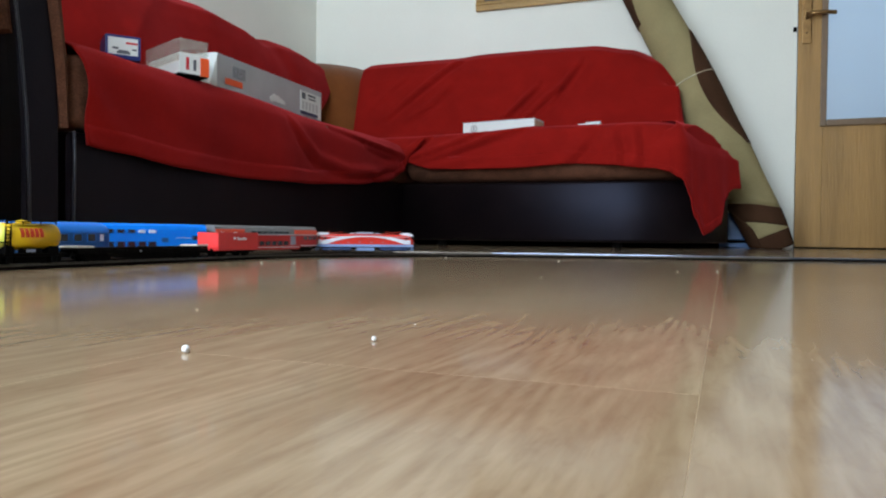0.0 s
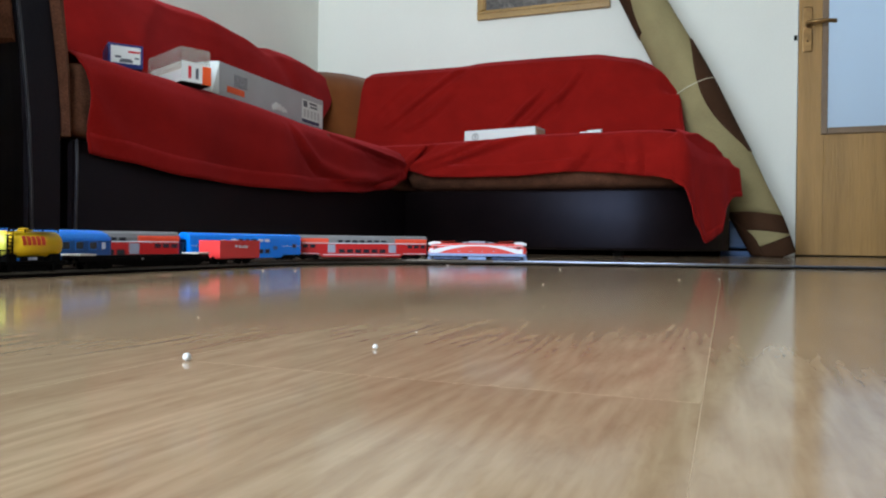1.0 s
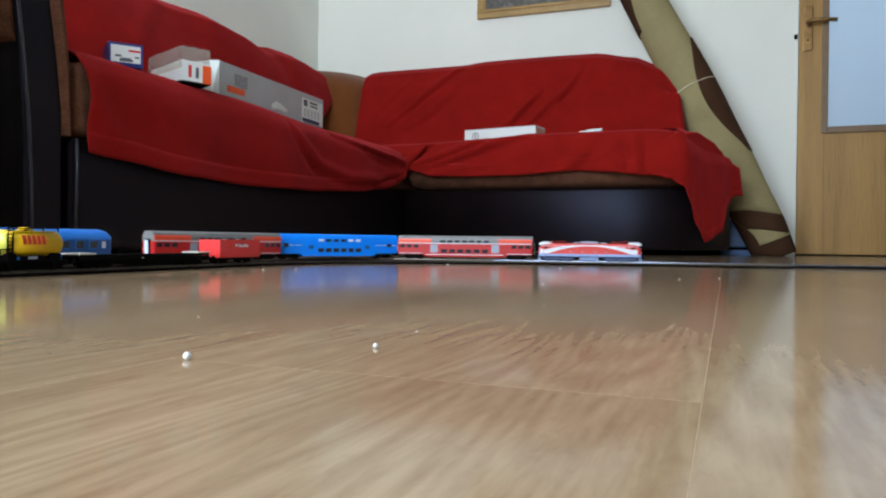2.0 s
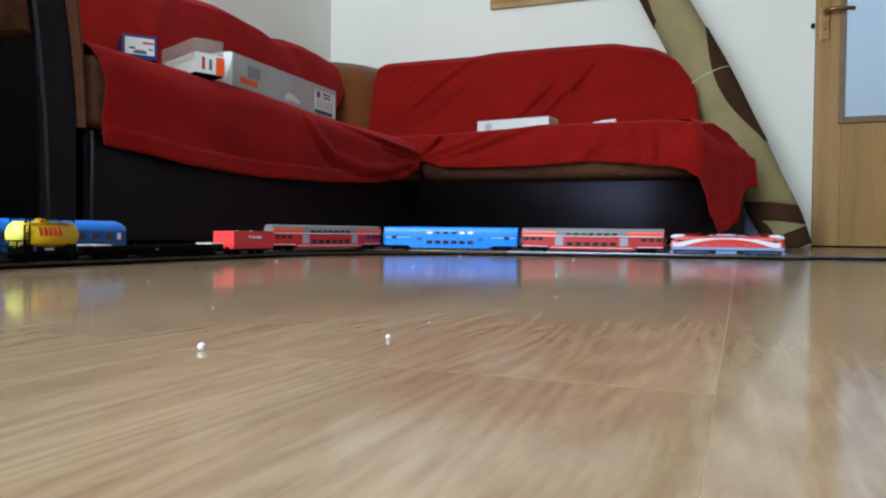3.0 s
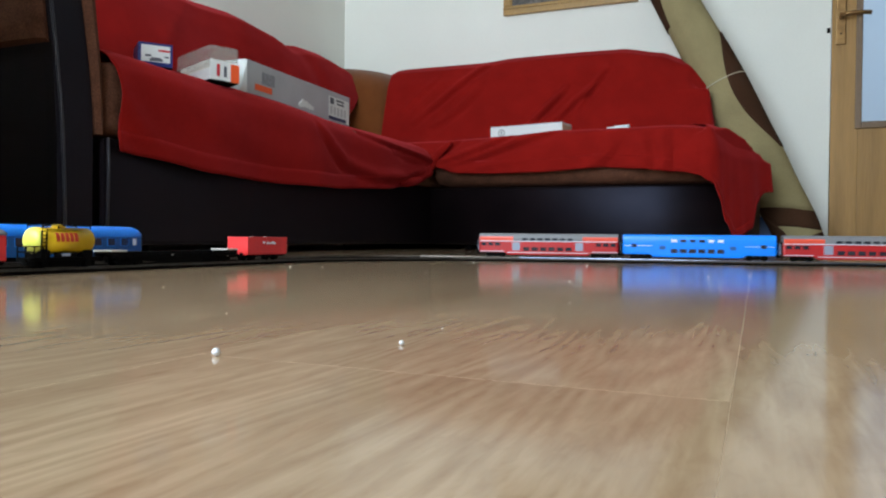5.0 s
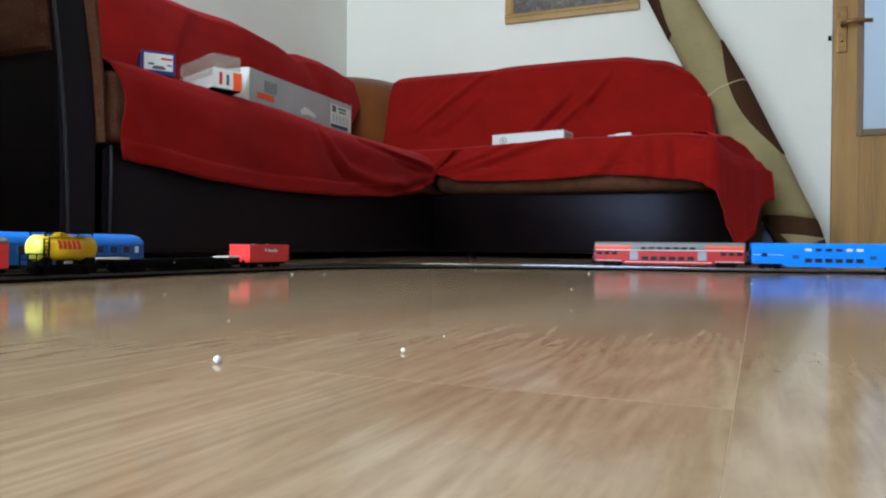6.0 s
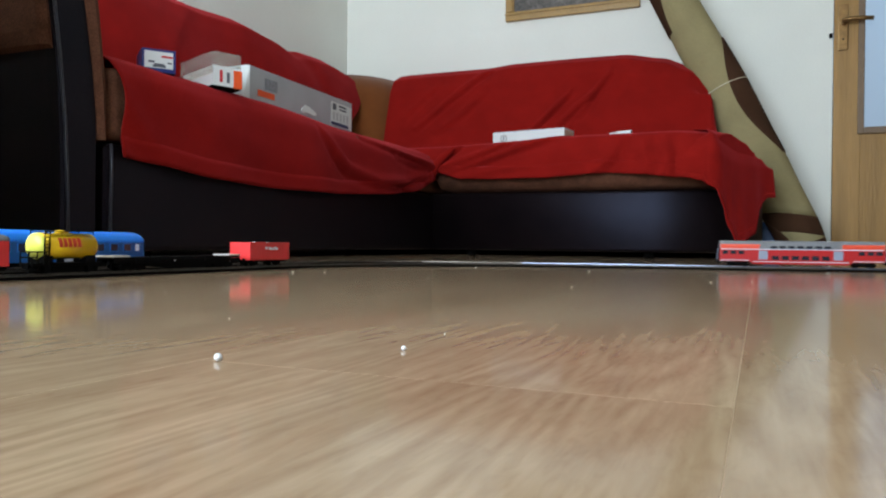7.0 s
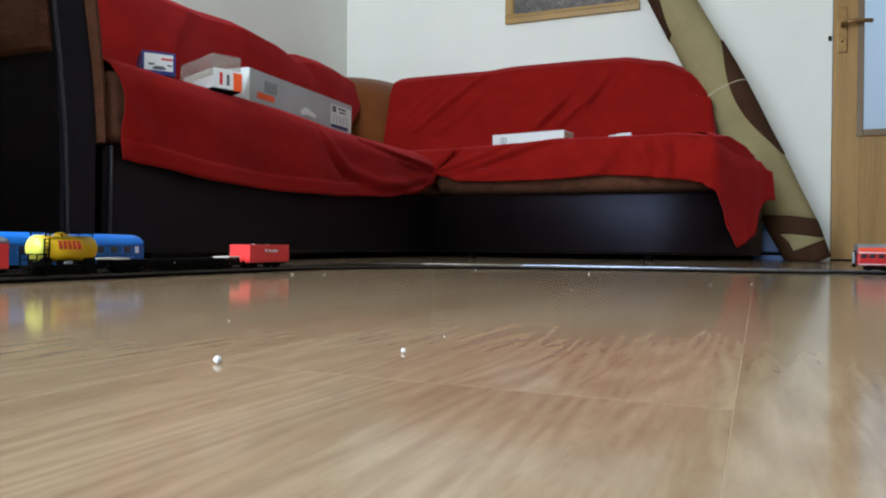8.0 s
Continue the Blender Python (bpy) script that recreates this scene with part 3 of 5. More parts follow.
def throw_left():
    rows = []
    n, v0, v1 = 300, 1.225, 3.0
    hem = [(1.22, 0.232), (1.30, 0.226), (1.5, 0.207), (1.8, 0.203), (2.1, 0.209), (2.45, 0.230), (2.70, 0.258), (2.86, 0.31), (2.96, 0.355)]
    for i in range(n + 1):
        v = v0 + (v1 - v0) * i / n
        vb = v + max(0.0, v - 2.5) * 0.85
        h = back_height_left(vb)
        hz = lerp_list(hem, v)
        prof = [(-2.235, h - 0.16), (-2.225, h - 0.03), (-2.16, h + 0.012), (-2.06, h + 0.012), (-1.975, h - 0.035), (-1.945, h - 0.10), (-1.90, 0.72), (-1.845, 0.54), (-1.80, SEAT + 0.02),
                (-1.72, SEAT + 0.004), (-1.5, SEAT + 0.008), (-1.36, SEAT + 0.002), (SU - 0.004, SEAT - 0.018), (SU + 0.020, SEAT - 0.05), (SU + 0.026, 0.38), (SU + 0.028, hz)]
        pts = resample(prof, 140)
        row = []
        for j, p in enumerate(pts):
            f = j / 139.0
            w = 0.006 * noise.noise(Vector((v * 3.1, p.y * 2.5, p.x * 2.0)))
            drop = smoothstep(0.72, 0.95, f)
            # sagging folds that run down towards the inner corner
            if drop:
                w += drop * sum(crease(v, p.y, *c) for c in LEFT_FOLDS)
            w += drop * 0.010 * math.sin(v * 13 + 4 * p.y) * smoothstep(0.8, 1.0, f)
            backp = smoothstep(0.16, 0.24, f) * (1 - smoothstep(0.46, 0.54, f))
            w += backp * (0.010 * math.sin(7 * v + 9 * p.y) + 0.008 * bumpy(v - 2.05 - (p.y - 0.8) * 0.9, 0, 0.05) - 0.014 * bumpy(v - 2.78 + (p.y - 0.8) * 0.4, 0, 0.04))
            q = Vector((p.x + w * (1 if f < 0.55 or f > 0.7 else 0.2), v + 0.004 * math.sin(p.y * 21), p.y + (w * 0.7 if 0.5 < f < 0.75 else 0.0)))
            q.y += (vb - v) * (1 - smoothstep(0.30, 0.60, f)) - 0.045 * min(1.0, (1 - f) / 0.24) * (1 - smoothstep(1.25, 1.6, v))
            q.z -= 0.016 * smoothstep(1.75, 2.3, v) * smoothstep(-1.75, -1.45, p.x) * smoothstep(0.36, 0.45, p.y)
            if v > 2.84:      # gathers and tucks into the inner corner
                k = smoothstep(2.84, 3.0, v)
                q.x -= k * 0.05 * smoothstep(0.7, 0.9, f)
            row.append(q)
        rows.append(row)
    return cloth("red_throw", rows, "deep red fleece throw draped over back and seat, uneven hem")


def throw_right():
    rows = []
    n, a0, a1 = 300, -1.80, -0.02
    hem = [(-1.36, 0.372), (-1.28, 0.354), (-1.166, 0.323), (-1.0, 0.318), (-0.8, 0.318), (-0.55, 0.332), (-0.42, 0.322), (-0.30, 0.308), (-0.20, 0.305), (-0.16, 0.40), (0.0, 0.42)]
    for i in range(n + 1):
        a = a0 + (a1 - a0) * i / n
        h = back_height_right(a)
        hz = lerp_list(hem, a)
        prof = [(V_BACK - 0.012, h - 0.14), (V_BACK - 0.02, h - 0.02), (V_BACK - 0.08, h + 0.012), (3.60, h + 0.010), (3.515, h - 0.03), (3.475, h - 0.10), (3.44, 0.72), (3.395, 0.55), (3.35, SEAT + 0.03),
                (3.28, SEAT + 0.012), (3.1, SEAT + 0.014), (2.99, SEAT + 0.014), (SV - 0.008, SEAT + 0.000), (SV - 0.036, SEAT - 0.042), (SV - 0.042, 0.40), (SV - 0.046, hz)]
        prof = [(y, min(z, max(h + 0.012, SEAT + 0.012)) if y > 3.3 else z) for y, z in prof]
        pts = resample(prof, 140)
        row = []
        for j, p in enumerate(pts):
            f = j / 139.0
            v, z = p.x, p.y
            w = 0.005 * noise.noise(Vector((a * 3.3, z * 2.7, v * 2.0 + 7)))
            drop = smoothstep(0.74, 0.93, f)
            backp = smoothstep(3.30, 3.40, v) * (1 - smoothstep(3.5, 3.56, v))
            # slanting folds on the back
            if backp:
                w += backp * sum(crease(a, z, *c) for c in BACK_FOLDS)
            # gathered folds that fan out from the inner corner
            if f > 0.6:
                w += smoothstep(0.62, 0.76, f) * sum(crease(a, z, *c) for c in RIGHT_FOLDS)
            w += drop * 0.007 * math.sin(a * 17 + 1.0) * smoothstep(-0.9, -0.4, a)
            y, zz = v - w, z + (0.6 * w if 0.5 < f < 0.78 else 0.0)
            # the seat's front edge is plumper towards its free end
            zz += lerp_list([(-1.25, 0.0), (-1.0, 0.008), (-0.75, 0.020), (-0.30, 0.020), (-0.08, 0.0)], a) * smoothstep(3.22, 3.05, v) * smoothstep(0.40, 0.46, z)
            # the rounded corner of the seat pulls the cloth back
            k = smoothstep(-0.15, 0.0, a) * smoothstep(3.2, 2.98, v)
            y += 0.05 * k * k
            if a > -0.150:
                y = max(y, 2.925 + (a + 0.150) / 0.60)
            zz -= 0.030 * smoothstep(-0.12, -0.04, a) + 0.030 * smoothstep(-0.055, -0.02, a)
            row.append((a, y, zz))
        rows.append(row)
    main = grid_bm(rows)
    front_hem = [row[-6:] for row in rows if row[0][0] < -0.20]
    # the cloth that hangs round the rounded end of the seat: front, corner, side; its corner falls to a point
    r, cu, cv, bend = 0.035, -0.178, SV + 0.005, radians(60)
    length = 0.13 + r * bend + 0.345
    hang = [(0.0, 0.318), (0.05, 0.305), (0.115, 0.290), (0.145, 0.262), (0.165, 0.20), (0.200, 0.118), (0.252, 0.052), (0.275, 0.062), (0.355, 0.095), (0.385, 0.155), (0.40, 0.19), (0.47, 0.24), (0.60, 0.25)]
    fall = [(0.27, 0.0), (0.36, 0.010), (0.42, 0.032), (0.46, 0.062), (0.50, 0.10)]
    rows = []
    m = 90
    for i in range(m + 1):
        s = length * i / m
        if s < 0.13:
            pu, pv, nu, nv = cu - 0.13 + s, cv - r, 0.0, -1.0
        elif s < 0.13 + r * bend:
            t = (s - 0.13) / r
            nu, nv = math.sin(t), -math.cos(t)
            pu, pv = cu + r * nu, cv + r * nv
        else:
            nu, nv = math.sin(bend), -math.cos(bend)
            k = s - 0.13 - r * bend
            pu, pv = cu + r * nu - nv * k, cv + r * nv + nu * k
        hz = lerp_list(hang, s)
        sag = 0.008 * smoothstep(0.20, 0.45, s)
        q = smoothstep(0.10, 0.32, s)
        prof = [(-0.11, SEAT + 0.012 - sag * 0.4), (-0.05 - 0.015 * q, SEAT + 0.006 - sag), (-0.012 - 0.015 * q, SEAT - 0.012 - sag - 0.012 * q), (0.012 - 0.012 * q, SEAT - 0.05 - 0.018 * q), (0.022 - 0.004 * q, 0.38 - 0.02 * q), (0.022 + 0.012 * smoothstep(0.1, 0.3, s) * (0.38 - hz) / 0.3, hz)]
        lift = 0.024 * smoothstep(0.09, 0.16, s) * (1 - smoothstep(0.34, 0.48, s))
        top = SEAT + 0.012 + lift - lerp_list(fall, s)
        prof = [(d, z + lift * smoothstep(0.36, 0.44, z)) for d, z in prof]
        prof = [(d, max(hz, min(z, top - 0.12 * (d + 0.11)))) for d, z in prof]
        row = []
        for j, p in enumerate(resample(prof, 40)):
            g = smoothstep(0.25, 0.9, j / 39)
            w = g * (0.006 * math.sin(s * 38 + 0.6) + 0.012 * bumpy(s, 0.135, 0.018) - 0.007 * bumpy(s, 0.19, 0.02) + 0.010 * bumpy(s, 0.28, 0.03))
            d = p.x + w + 0.004 - 0.020 * (1 - smoothstep(0.0, 0.11, s))
            row.append((pu + nu * d, pv + nv * d, p.y + 0.001))
        rows.append(row)
    ob = link_mesh("red_throw", joined(main, grid_bm(rows)), M_THROW, True)
    mod = ob.modifiers.new("thickness", "SOLIDIFY")
    mod.thickness, mod.offset = 0.004, 0
    hem_band(ob, front_hem)
    hem_band(ob, [row[-4:] for row in rows])
    tagged(ob, "deep red fleece throw, one corner hanging to a point", "throw")
    return ob


def fold(points, radius, parent):
    """A soft rolled fold of the cloth: a tapered, flattened roll along a smooth curve."""
    pts = [Vector(p) for p in points]
    fine = []
    for i in range(len(pts) - 1):
        p, q, s, e = pts[max(i - 1, 0)], pts[i], pts[i + 1], pts[min(i + 2, len(pts) - 1)]
        for k in range(12):
            t = k / 12
            fine.append(0.5 * ((2 * q) + (s - p) * t + (2 * p - 5 * q + 4 * s - e) * t * t + (3 * q - p - 3 * s + e) * t ** 3))
    fine.append(pts[-1])
    rows = []
    for i, p in enumerate(fine):
        d = (fine[min(i + 1, len(fine) - 1)] - fine[max(i - 1, 0)]).normalized()
        a = d.cross(Vector((0.6, -0.8, 0))).normalized()
        c = d.cross(a)
        f = i / (len(fine) - 1)
        r = radius * (0.25 + 0.75 * math.sin(math.pi * min(1.0, 0.12 + 0.88 * f)) ** 0.7) * (1 + 0.12 * math.sin(17 * f))
        rows.append([p + a * r * math.cos(2 * math.pi * k / 14) + c * r * 0.75 * math.sin(2 * math.pi * k / 14) for k in range(14)])
    part("fold", grid_bm(rows, closed=True, caps=True), M_THROW, parent, smooth=True)


THROW_A, THROW_B = throw_left(), throw_right()
fold([(-1.300, 2.60, 0.262), (-1.296, 2.76, 0.285), (-1.300, 2.86, 0.325), (-1.275, 2.880, 0.375), (-1.238, 2.885, 0.418), (-1.195, 2.90, 0.458)], 0.021, THROW_A)


# ---- rolled rug leaning in the corner beside the door ----
def rolled_rug():
    r = thing("rolled_rug", "rolled olive-beige rug with dark brown border leaning against the wall", "rug")
    axis = [(0.205, 3.50, -0.01), (0.145, 3.50, 0.13), (0.075, 3.51, 0.27), (-0.045, 3.535, 0.514), (-0.165, 3.565, 0.78), (-0.382, 3.62, 1.208), (-0.545, 3.65, 1.55), (-0.71, 3.68, 1.90)]
    fine = []
    pts = [Vector(p) for p in axis]
    for i in range(len(pts) - 1):
        p, q, s, e = pts[max(i - 1, 0)], pts[i], pts[i + 1], pts[min(i + 2, len(pts) - 1)]
        for k in range(16):
            t = k / 16
            fine.append(0.5 * ((2 * q) + (s - p) * t + (2 * p - 5 * q + 4 * s - e) * t * t + (3 * q - p - 3 * s + e) * t ** 3))
    fine.append(pts[-1])
    line = resample(fine, 201)
    length = sum((b - a).length for a, b in zip(line, line[1:]))

    def at(t):
        f = max(0.0, min(199.999, t / length * 200))
        i = int(f)
        return line[i].lerp(line[i + 1], f - i), (line[min(i + 3, 200)] - line[max(i - 3, 0)]).normalized()

    def radius(t):
        return lerp_list([(0.0, 0.082), (0.15, 0.092), (0.30, 0.095), (0.45, 0.102), (0.9, 0.100), (1.3, 0.096), (2.2, 0.094)], t)

    def ring(t_mid, k0, k1, n, extra, skew=0.0):
        out = []
        for i in range(n):
            a = k0 + (k1 - k0) * i / (n - 1)
            t = t_mid + skew * math.cos(a)
            c, d = at(t)
            side = d.cross(Vector((0, 1, 0))).normalized()
            depth = d.cross(side).normalized()
            rr = radius(t) + extra + 0.004 * math.sin(2 * a + 3 * t)
            q = c + side * rr * math.cos(a) + depth * rr * math.sin(a) * 0.85
            out.append(Vector((q.x, q.y, max(q.z, 0.001 + 0.001 * (extra > 0)))))
        return out

    def shell(t0, t1, k0, k1, extra, n=48, m=24, s0=0.0, s1=0.0):
        rows = []
        for i in range(m + 1):
            t = t0 + (t1 - t0) * i / m
            a, b = (k0(t), k1(t)) if callable(k0) else (k0, k1)
            s = s0 + (s1 - s0) * i / m
            rows.append(ring(t, a, b, n, extra, s) + ring(t, a, b, n, extra - 0.007, s)[::-1])
        return grid_bm(rows, closed=True, caps=True)

    full = 2 * math.pi - 0.02
    part("rug_body", shell(0.216, length, 0, full, 0.0, m=60, s0=0.055), M_RUG, r, smooth=True)
    part("rug_border", shell(0.130, 0.2155, 0, full, 0.001, m=8, s0=0.048, s1=0.055), M_RUGDARK, r, "dark brown border", smooth=True)
    part("rug_hem", shell(0.075, 0.1295, 0, full, 0.0, m=8, s1=0.048), M_RUG, r, smooth=True)
    part("rug_edge", shell(0.0, 0.074, 0, full, 0.001, m=8), M_RUGDARK, r, "dark brown edge", smooth=True)
    # the loose long edge of the rug comes into view along one side, then along the other
    part("rug_long_edge", shell(0.47, 1.06, lambda t: 2.95 - 1.15 * math.sin(math.pi * (t - 0.44) / 0.66) ** 0.9, lambda t: 3.75, 0.0045, n=14, m=40), M_RUGDARK, r, "dark brown long edge", smooth=True)
    part("rug_long_edge", shell(1.20, length, lambda t: -0.9, lambda t: 0.62 + 0.65 * smoothstep(1.20, 1.5, t), 0.0045, n=14, m=30), M_RUGDARK, r, "dark brown long edge", smooth=True)
    part("rug_long_edge", shell(0.004, 0.27, lambda t: -1.5, lambda t: 0.35 + 0.7 * smoothstep(0.27, 0.10, t), 0.0048, n=14, m=16), M_RUGDARK, r, "dark brown long edge", smooth=True)
    part("rug_inner_layer", shell(0.01, 0.5, 0, full, -0.03, m=6), M_RUGDARK, r, smooth=True)
    part("rug_inner_layer", shell(0.02, 0.5, 0, full, -0.06, m=6), M_RUG, r, smooth=True)
    part("tape", shell(0.843, 0.847, 0, full, 0.006, m=1), M_TAPE, r, "thin clear tape", smooth=True)
    return r


rolled_rug()

# ---- model railway ----
# The main line: bend (1/m) at even steps of its length from a point and heading; behind that point, a curve beside the sofa.
LINE_AT, LINE_HEADING, LINE_FROM, LINE_STEP = (-0.714, 1.547), 0.118, -0.03, 0.14
LINE_BEND = [1.46, 0.63, -0.58, -0.7, -0.29, 0.46, 0.2, 0.0, 0.0]
LINE_DS = 0.01
LINE_TAIL = [(-0.840, 1.432), (-0.885, 1.117), (-0.968, 0.842), (-1.045, 0.62), (-1.11, 0.40)]
RAIL_TOP = 0.0065


def main_line():
    n = int(round((2.6 - LINE_FROM) / LINE_DS))
    s = [LINE_FROM + LINE_DS * i for i in range(n + 1)]
    bend = [float(np.interp(q, [LINE_FROM + LINE_STEP * i for i in range(len(LINE_BEND))], LINE_BEND)) for q in s]
    head, x, y = [0.0], [0.0], [0.0]
    for i in range(n):
        head.append(head[-1] + (bend[i] + bend[i + 1]) / 2 * LINE_DS)
        mid = (head[-1] + head[-2]) / 2
        x.append(math.cos(mid)), y.append(math.sin(mid))
    z0 = int(round(-LINE_FROM / LINE_DS))
    turn = LINE_HEADING - head[z0]
    px, py = [0.0], [0.0]
    for i in range(n):
        mid = (head[i] + head[i + 1]) / 2 + turn
        px.append(px[-1] + math.cos(mid) * LINE_DS), py.append(py[-1] + math.sin(mid) * LINE_DS)
    return s, [p - px[z0] + LINE_AT[0] for p in px], [p - py[z0] + LINE_AT[1] for p in py]


def on_line(s):
    return Vector((float(np.interp(s, LINE_S, LINE_X)), float(np.interp(s, LINE_S, LINE_Y)), 0.0))


def spline(points, step=0.01):
    """Points evenly spread on a smooth curve through the given ones."""
    pts = [Vector((*p, 0)) for p in points]
    fine = []
    for i in range(len(pts) - 1):
        a, b, c, d = pts[max(i - 1, 0)], pts[i], pts[i + 1], pts[min(i + 2, len(pts) - 1)]
        for k in range(20):
            t = k / 20
            fine.append(0.5 * ((2 * b) + (c - a) * t + (2 * a - 5 * b + 4 * c - d) * t * t + (3 * b - a - 3 * c + d) * t ** 3))
    fine.append(pts[-1])
    n = int(sum((b - a).length for a, b in zip(fine, fine[1:])) / step)
    return [p for p in resample(fine, n)]


def whole_line():
    """Even points along the line: the tail beside the sofa, then the stretch across the floor."""
    ls, lx, ly = main_line()
    k = ls.index(min(ls, key=abs))
    tail = spline([(lx[k], ly[k])] + LINE_TAIL, LINE_DS)[1:]
    return ([-LINE_DS * (i + 1) for i in range(len(tail))][::-1] + [LINE_DS * i for i in range(len(ls) - k)],
            [p.x for p in tail][::-1] + lx[k:], [p.y for p in tail][::-1] + ly[k:])


LINE_S, LINE_X, LINE_Y = whole_line()


def track(pts, label, rail=None):
    """Two nickel rails on black sleepers."""
    t = thing("model_track", label, "model track", group="model railway track")
    dirs = [(pts[min(i + 1, len(pts) - 1)] - pts[max(i - 1, 0)]).normalized() for i in range(len(pts))]
    for sgn in (-1, 1):
        rows = []
        for p, d in zip(pts, dirs):
            nrm = Vector((-d.y, d.x, 0))
            c = p + nrm * sgn * 0.0087
            rows.append([c + nrm * w + Vector((0, 0, z)) for w, z in ((-0.0012, 0.0034), (0.0012, 0.0034), (0.0005, 0.0040), (0.0005, 0.0046), (0.0013, 0.0050), (0.0009, 0.0065), (-0.0009, 0.0065), (-0.0013, 0.0050), (-0.0005, 0.0046), (-0.0005, 0.0040))])
        part("rail", grid_bm(rows, closed=True, caps=True), rail or M_RAIL, t, "darkened nickel rail" if rail else "shiny nickel rail")
    verts, faces = [], []
    total = 0.0
    nxt = 0.0
    for a, b in zip(pts, pts[1:]):
        seg = (b - a).length
        while nxt <= total + seg:
            c = a.lerp(b, (nxt - total) / seg)
            d = (b - a).normalized()
            nrm = Vector((-d.y, d.x, 0))
            k = len(verts)
            for zz, sh in ((0.0003, 1.0), (0.0036, 0.86)):
                for x, y in ((-1, -1), (1, -1), (1, 1), (-1, 1)):
                    verts.append(c + d * x * 0.0014 * sh + nrm * y * 0.0148 * (0.5 + 0.5 * sh) + Vector((0, 0, zz)))
            faces += [(k + 3, k + 2, k + 1, k), (k + 4, k + 5, k + 6, k + 7)] + [(k + i, k + (i + 1) % 4, k + 4 + (i + 1) % 4, k + 4 + i) for i in range(4)]
            nxt += 0.0066
        total += seg
    me = bpy.data.meshes.new("sleeper_strip")
    me.from_pydata(verts, [], faces)
    me.materials.append(M_SLEEPER)
    tagged(new("sleeper_strip", me), "black plastic sleepers", kind="stuff").parent = t
    # the continuous webs under the rails that tie the sleepers together
    rows = []
    for p, d in zip(pts, dirs):
        nrm = Vector((-d.y, d.x, 0))
        rows.append([p + nrm * w + Vector((0, 0, z)) for w, z in ((-0.0152, 0.0004), (0.0152, 0.0004), (0.0146, 0.0028), (-0.0146, 0.0028))])
    part("web", grid_bm(rows, closed=True, caps=True), M_SLEEPER, t)
    return t


FREIGHT_U, PARKED_U = -0.772, -0.893
# one line in two metals: darkened where it mirrors the sofa, bright beyond
track([on_line(s) for s in LINE_S if s < 0.232], "model railway track with darkened rails curving beside the sofa", M_RAILDARK)
track([on_line(s) for s in LINE_S if s > 0.228], "model railway track with shiny rails crossing the floor")
track(spline([(FREIGHT_U, 0.05), (FREIGHT_U, 0.5), (FREIGHT_U, 0.95), (FREIGHT_U + 0.005, 1.12), (-0.715, 1.275), (-0.58, 1.42), (-0.40, 1.515), (-0.15, 1.578), (0.12, 1.625)]), "model railway siding with freight wagons joining the main line", M_RAILDARK)
track(spline([(PARKED_U, 0.05), (PARKED_U, 0.5), (PARKED_U, 0.8), (PARKED_U, 0.95)]), "model railway siding holding a parked coach", M_RAILDARK)


def loft_x(sections):
    """Body from cross-sections: (x, [(y, z), ...])."""
    return grid_bm([[(x, y, z) for y, z in ring] for x, ring in sections], closed=True, caps=True)


def plate(x0, x1, z0, z1, y, mat_depth=0.0006, out=0.0004):
    """A thin panel let into the side at y (negative: the right-hand side)."""
    s = -1 if y < 0 else 1
    a, b = (y - mat_depth, y + out) if s > 0 else (y - out, y + mat_depth)
    return box(x0, x1, a, b, z0, z1)


def wheelset(x, name, parent, r=0.0055):
    part(name, joined(*[lathe([(0.0012, y - 0.0030), (r + 0.0009, y - 0.0030), (r + 0.0009, y - 0.0020), (r, y - 0.0018), (r, y + 0.0008), (0.0014, y + 0.0010)] if y > 0 else
                              [(0.0014, y - 0.0010), (r, y - 0.0008), (r, y + 0.0018), (r + 0.0009, y + 0.0020), (r + 0.0009, y + 0.0030), (0.0012, y + 0.0030)], "y", 14) for y in (-0.0085, 0.0085)],
                      lathe([(0.0011, -0.0085), (0.0011, 0.0085)], "y", 8)), M_DARK, parent, at=pose(x, 0, RAIL_TOP + r))


def bogie(parent, x, base=0.028):
    b = part("bogie", joined(box(x - base / 2 - 0.007, x + base / 2 + 0.007, -0.0128, -0.0108, 0.0095, 0.0150, 0.0007), box(x - base / 2 - 0.007, x + base / 2 + 0.007, 0.0108, 0.0128, 0.0095, 0.0150, 0.0007),
                             box(x - 0.005, x + 0.005, -0.0128, 0.0128, 0.0100, 0.0165, 0.0007), box(x - 0.004, x + 0.004, -0.0138, -0.0122, 0.0085, 0.0135, 0.0006), box(x - 0.004, x + 0.004, 0.0122, 0.0138, 0.0085, 0.0135, 0.0006)), M_DARK, parent, "black bogie")
    for dx in (-base / 2, base / 2):
        wheelset(x + dx, "wheel", b)


def couplings(parent, half, z=0.0165):
    for s in (-1, 1):
        part("coupling", joined(box(min(s * half, s * (half + 0.005)), max(s * half, s * (half + 0.005)), -0.002, 0.002, z - 0.003, z), box(min(s * (half + 0.004), s * (half + 0.0055)), max(s * (half + 0.004), s * (half + 0.0055)), -0.005, 0.005, z - 0.004, z + 0.001)), M_DARK, parent)
        for y in (-0.0095, 0.0095):
            part("buffer", lathe([(0.0012, 0.0), (0.0012, 0.003), (0.0026, 0.0032), (0.0026, 0.0042)], "x", 10) if s > 0 else lathe([(0.0026, -0.0042), (0.0026, -0.0032), (0.0012, -0.003), (0.0012, 0.0)], "x", 10), M_DARK, parent, at=pose(s * half, y, z + 0.001))


COACH = 0.304


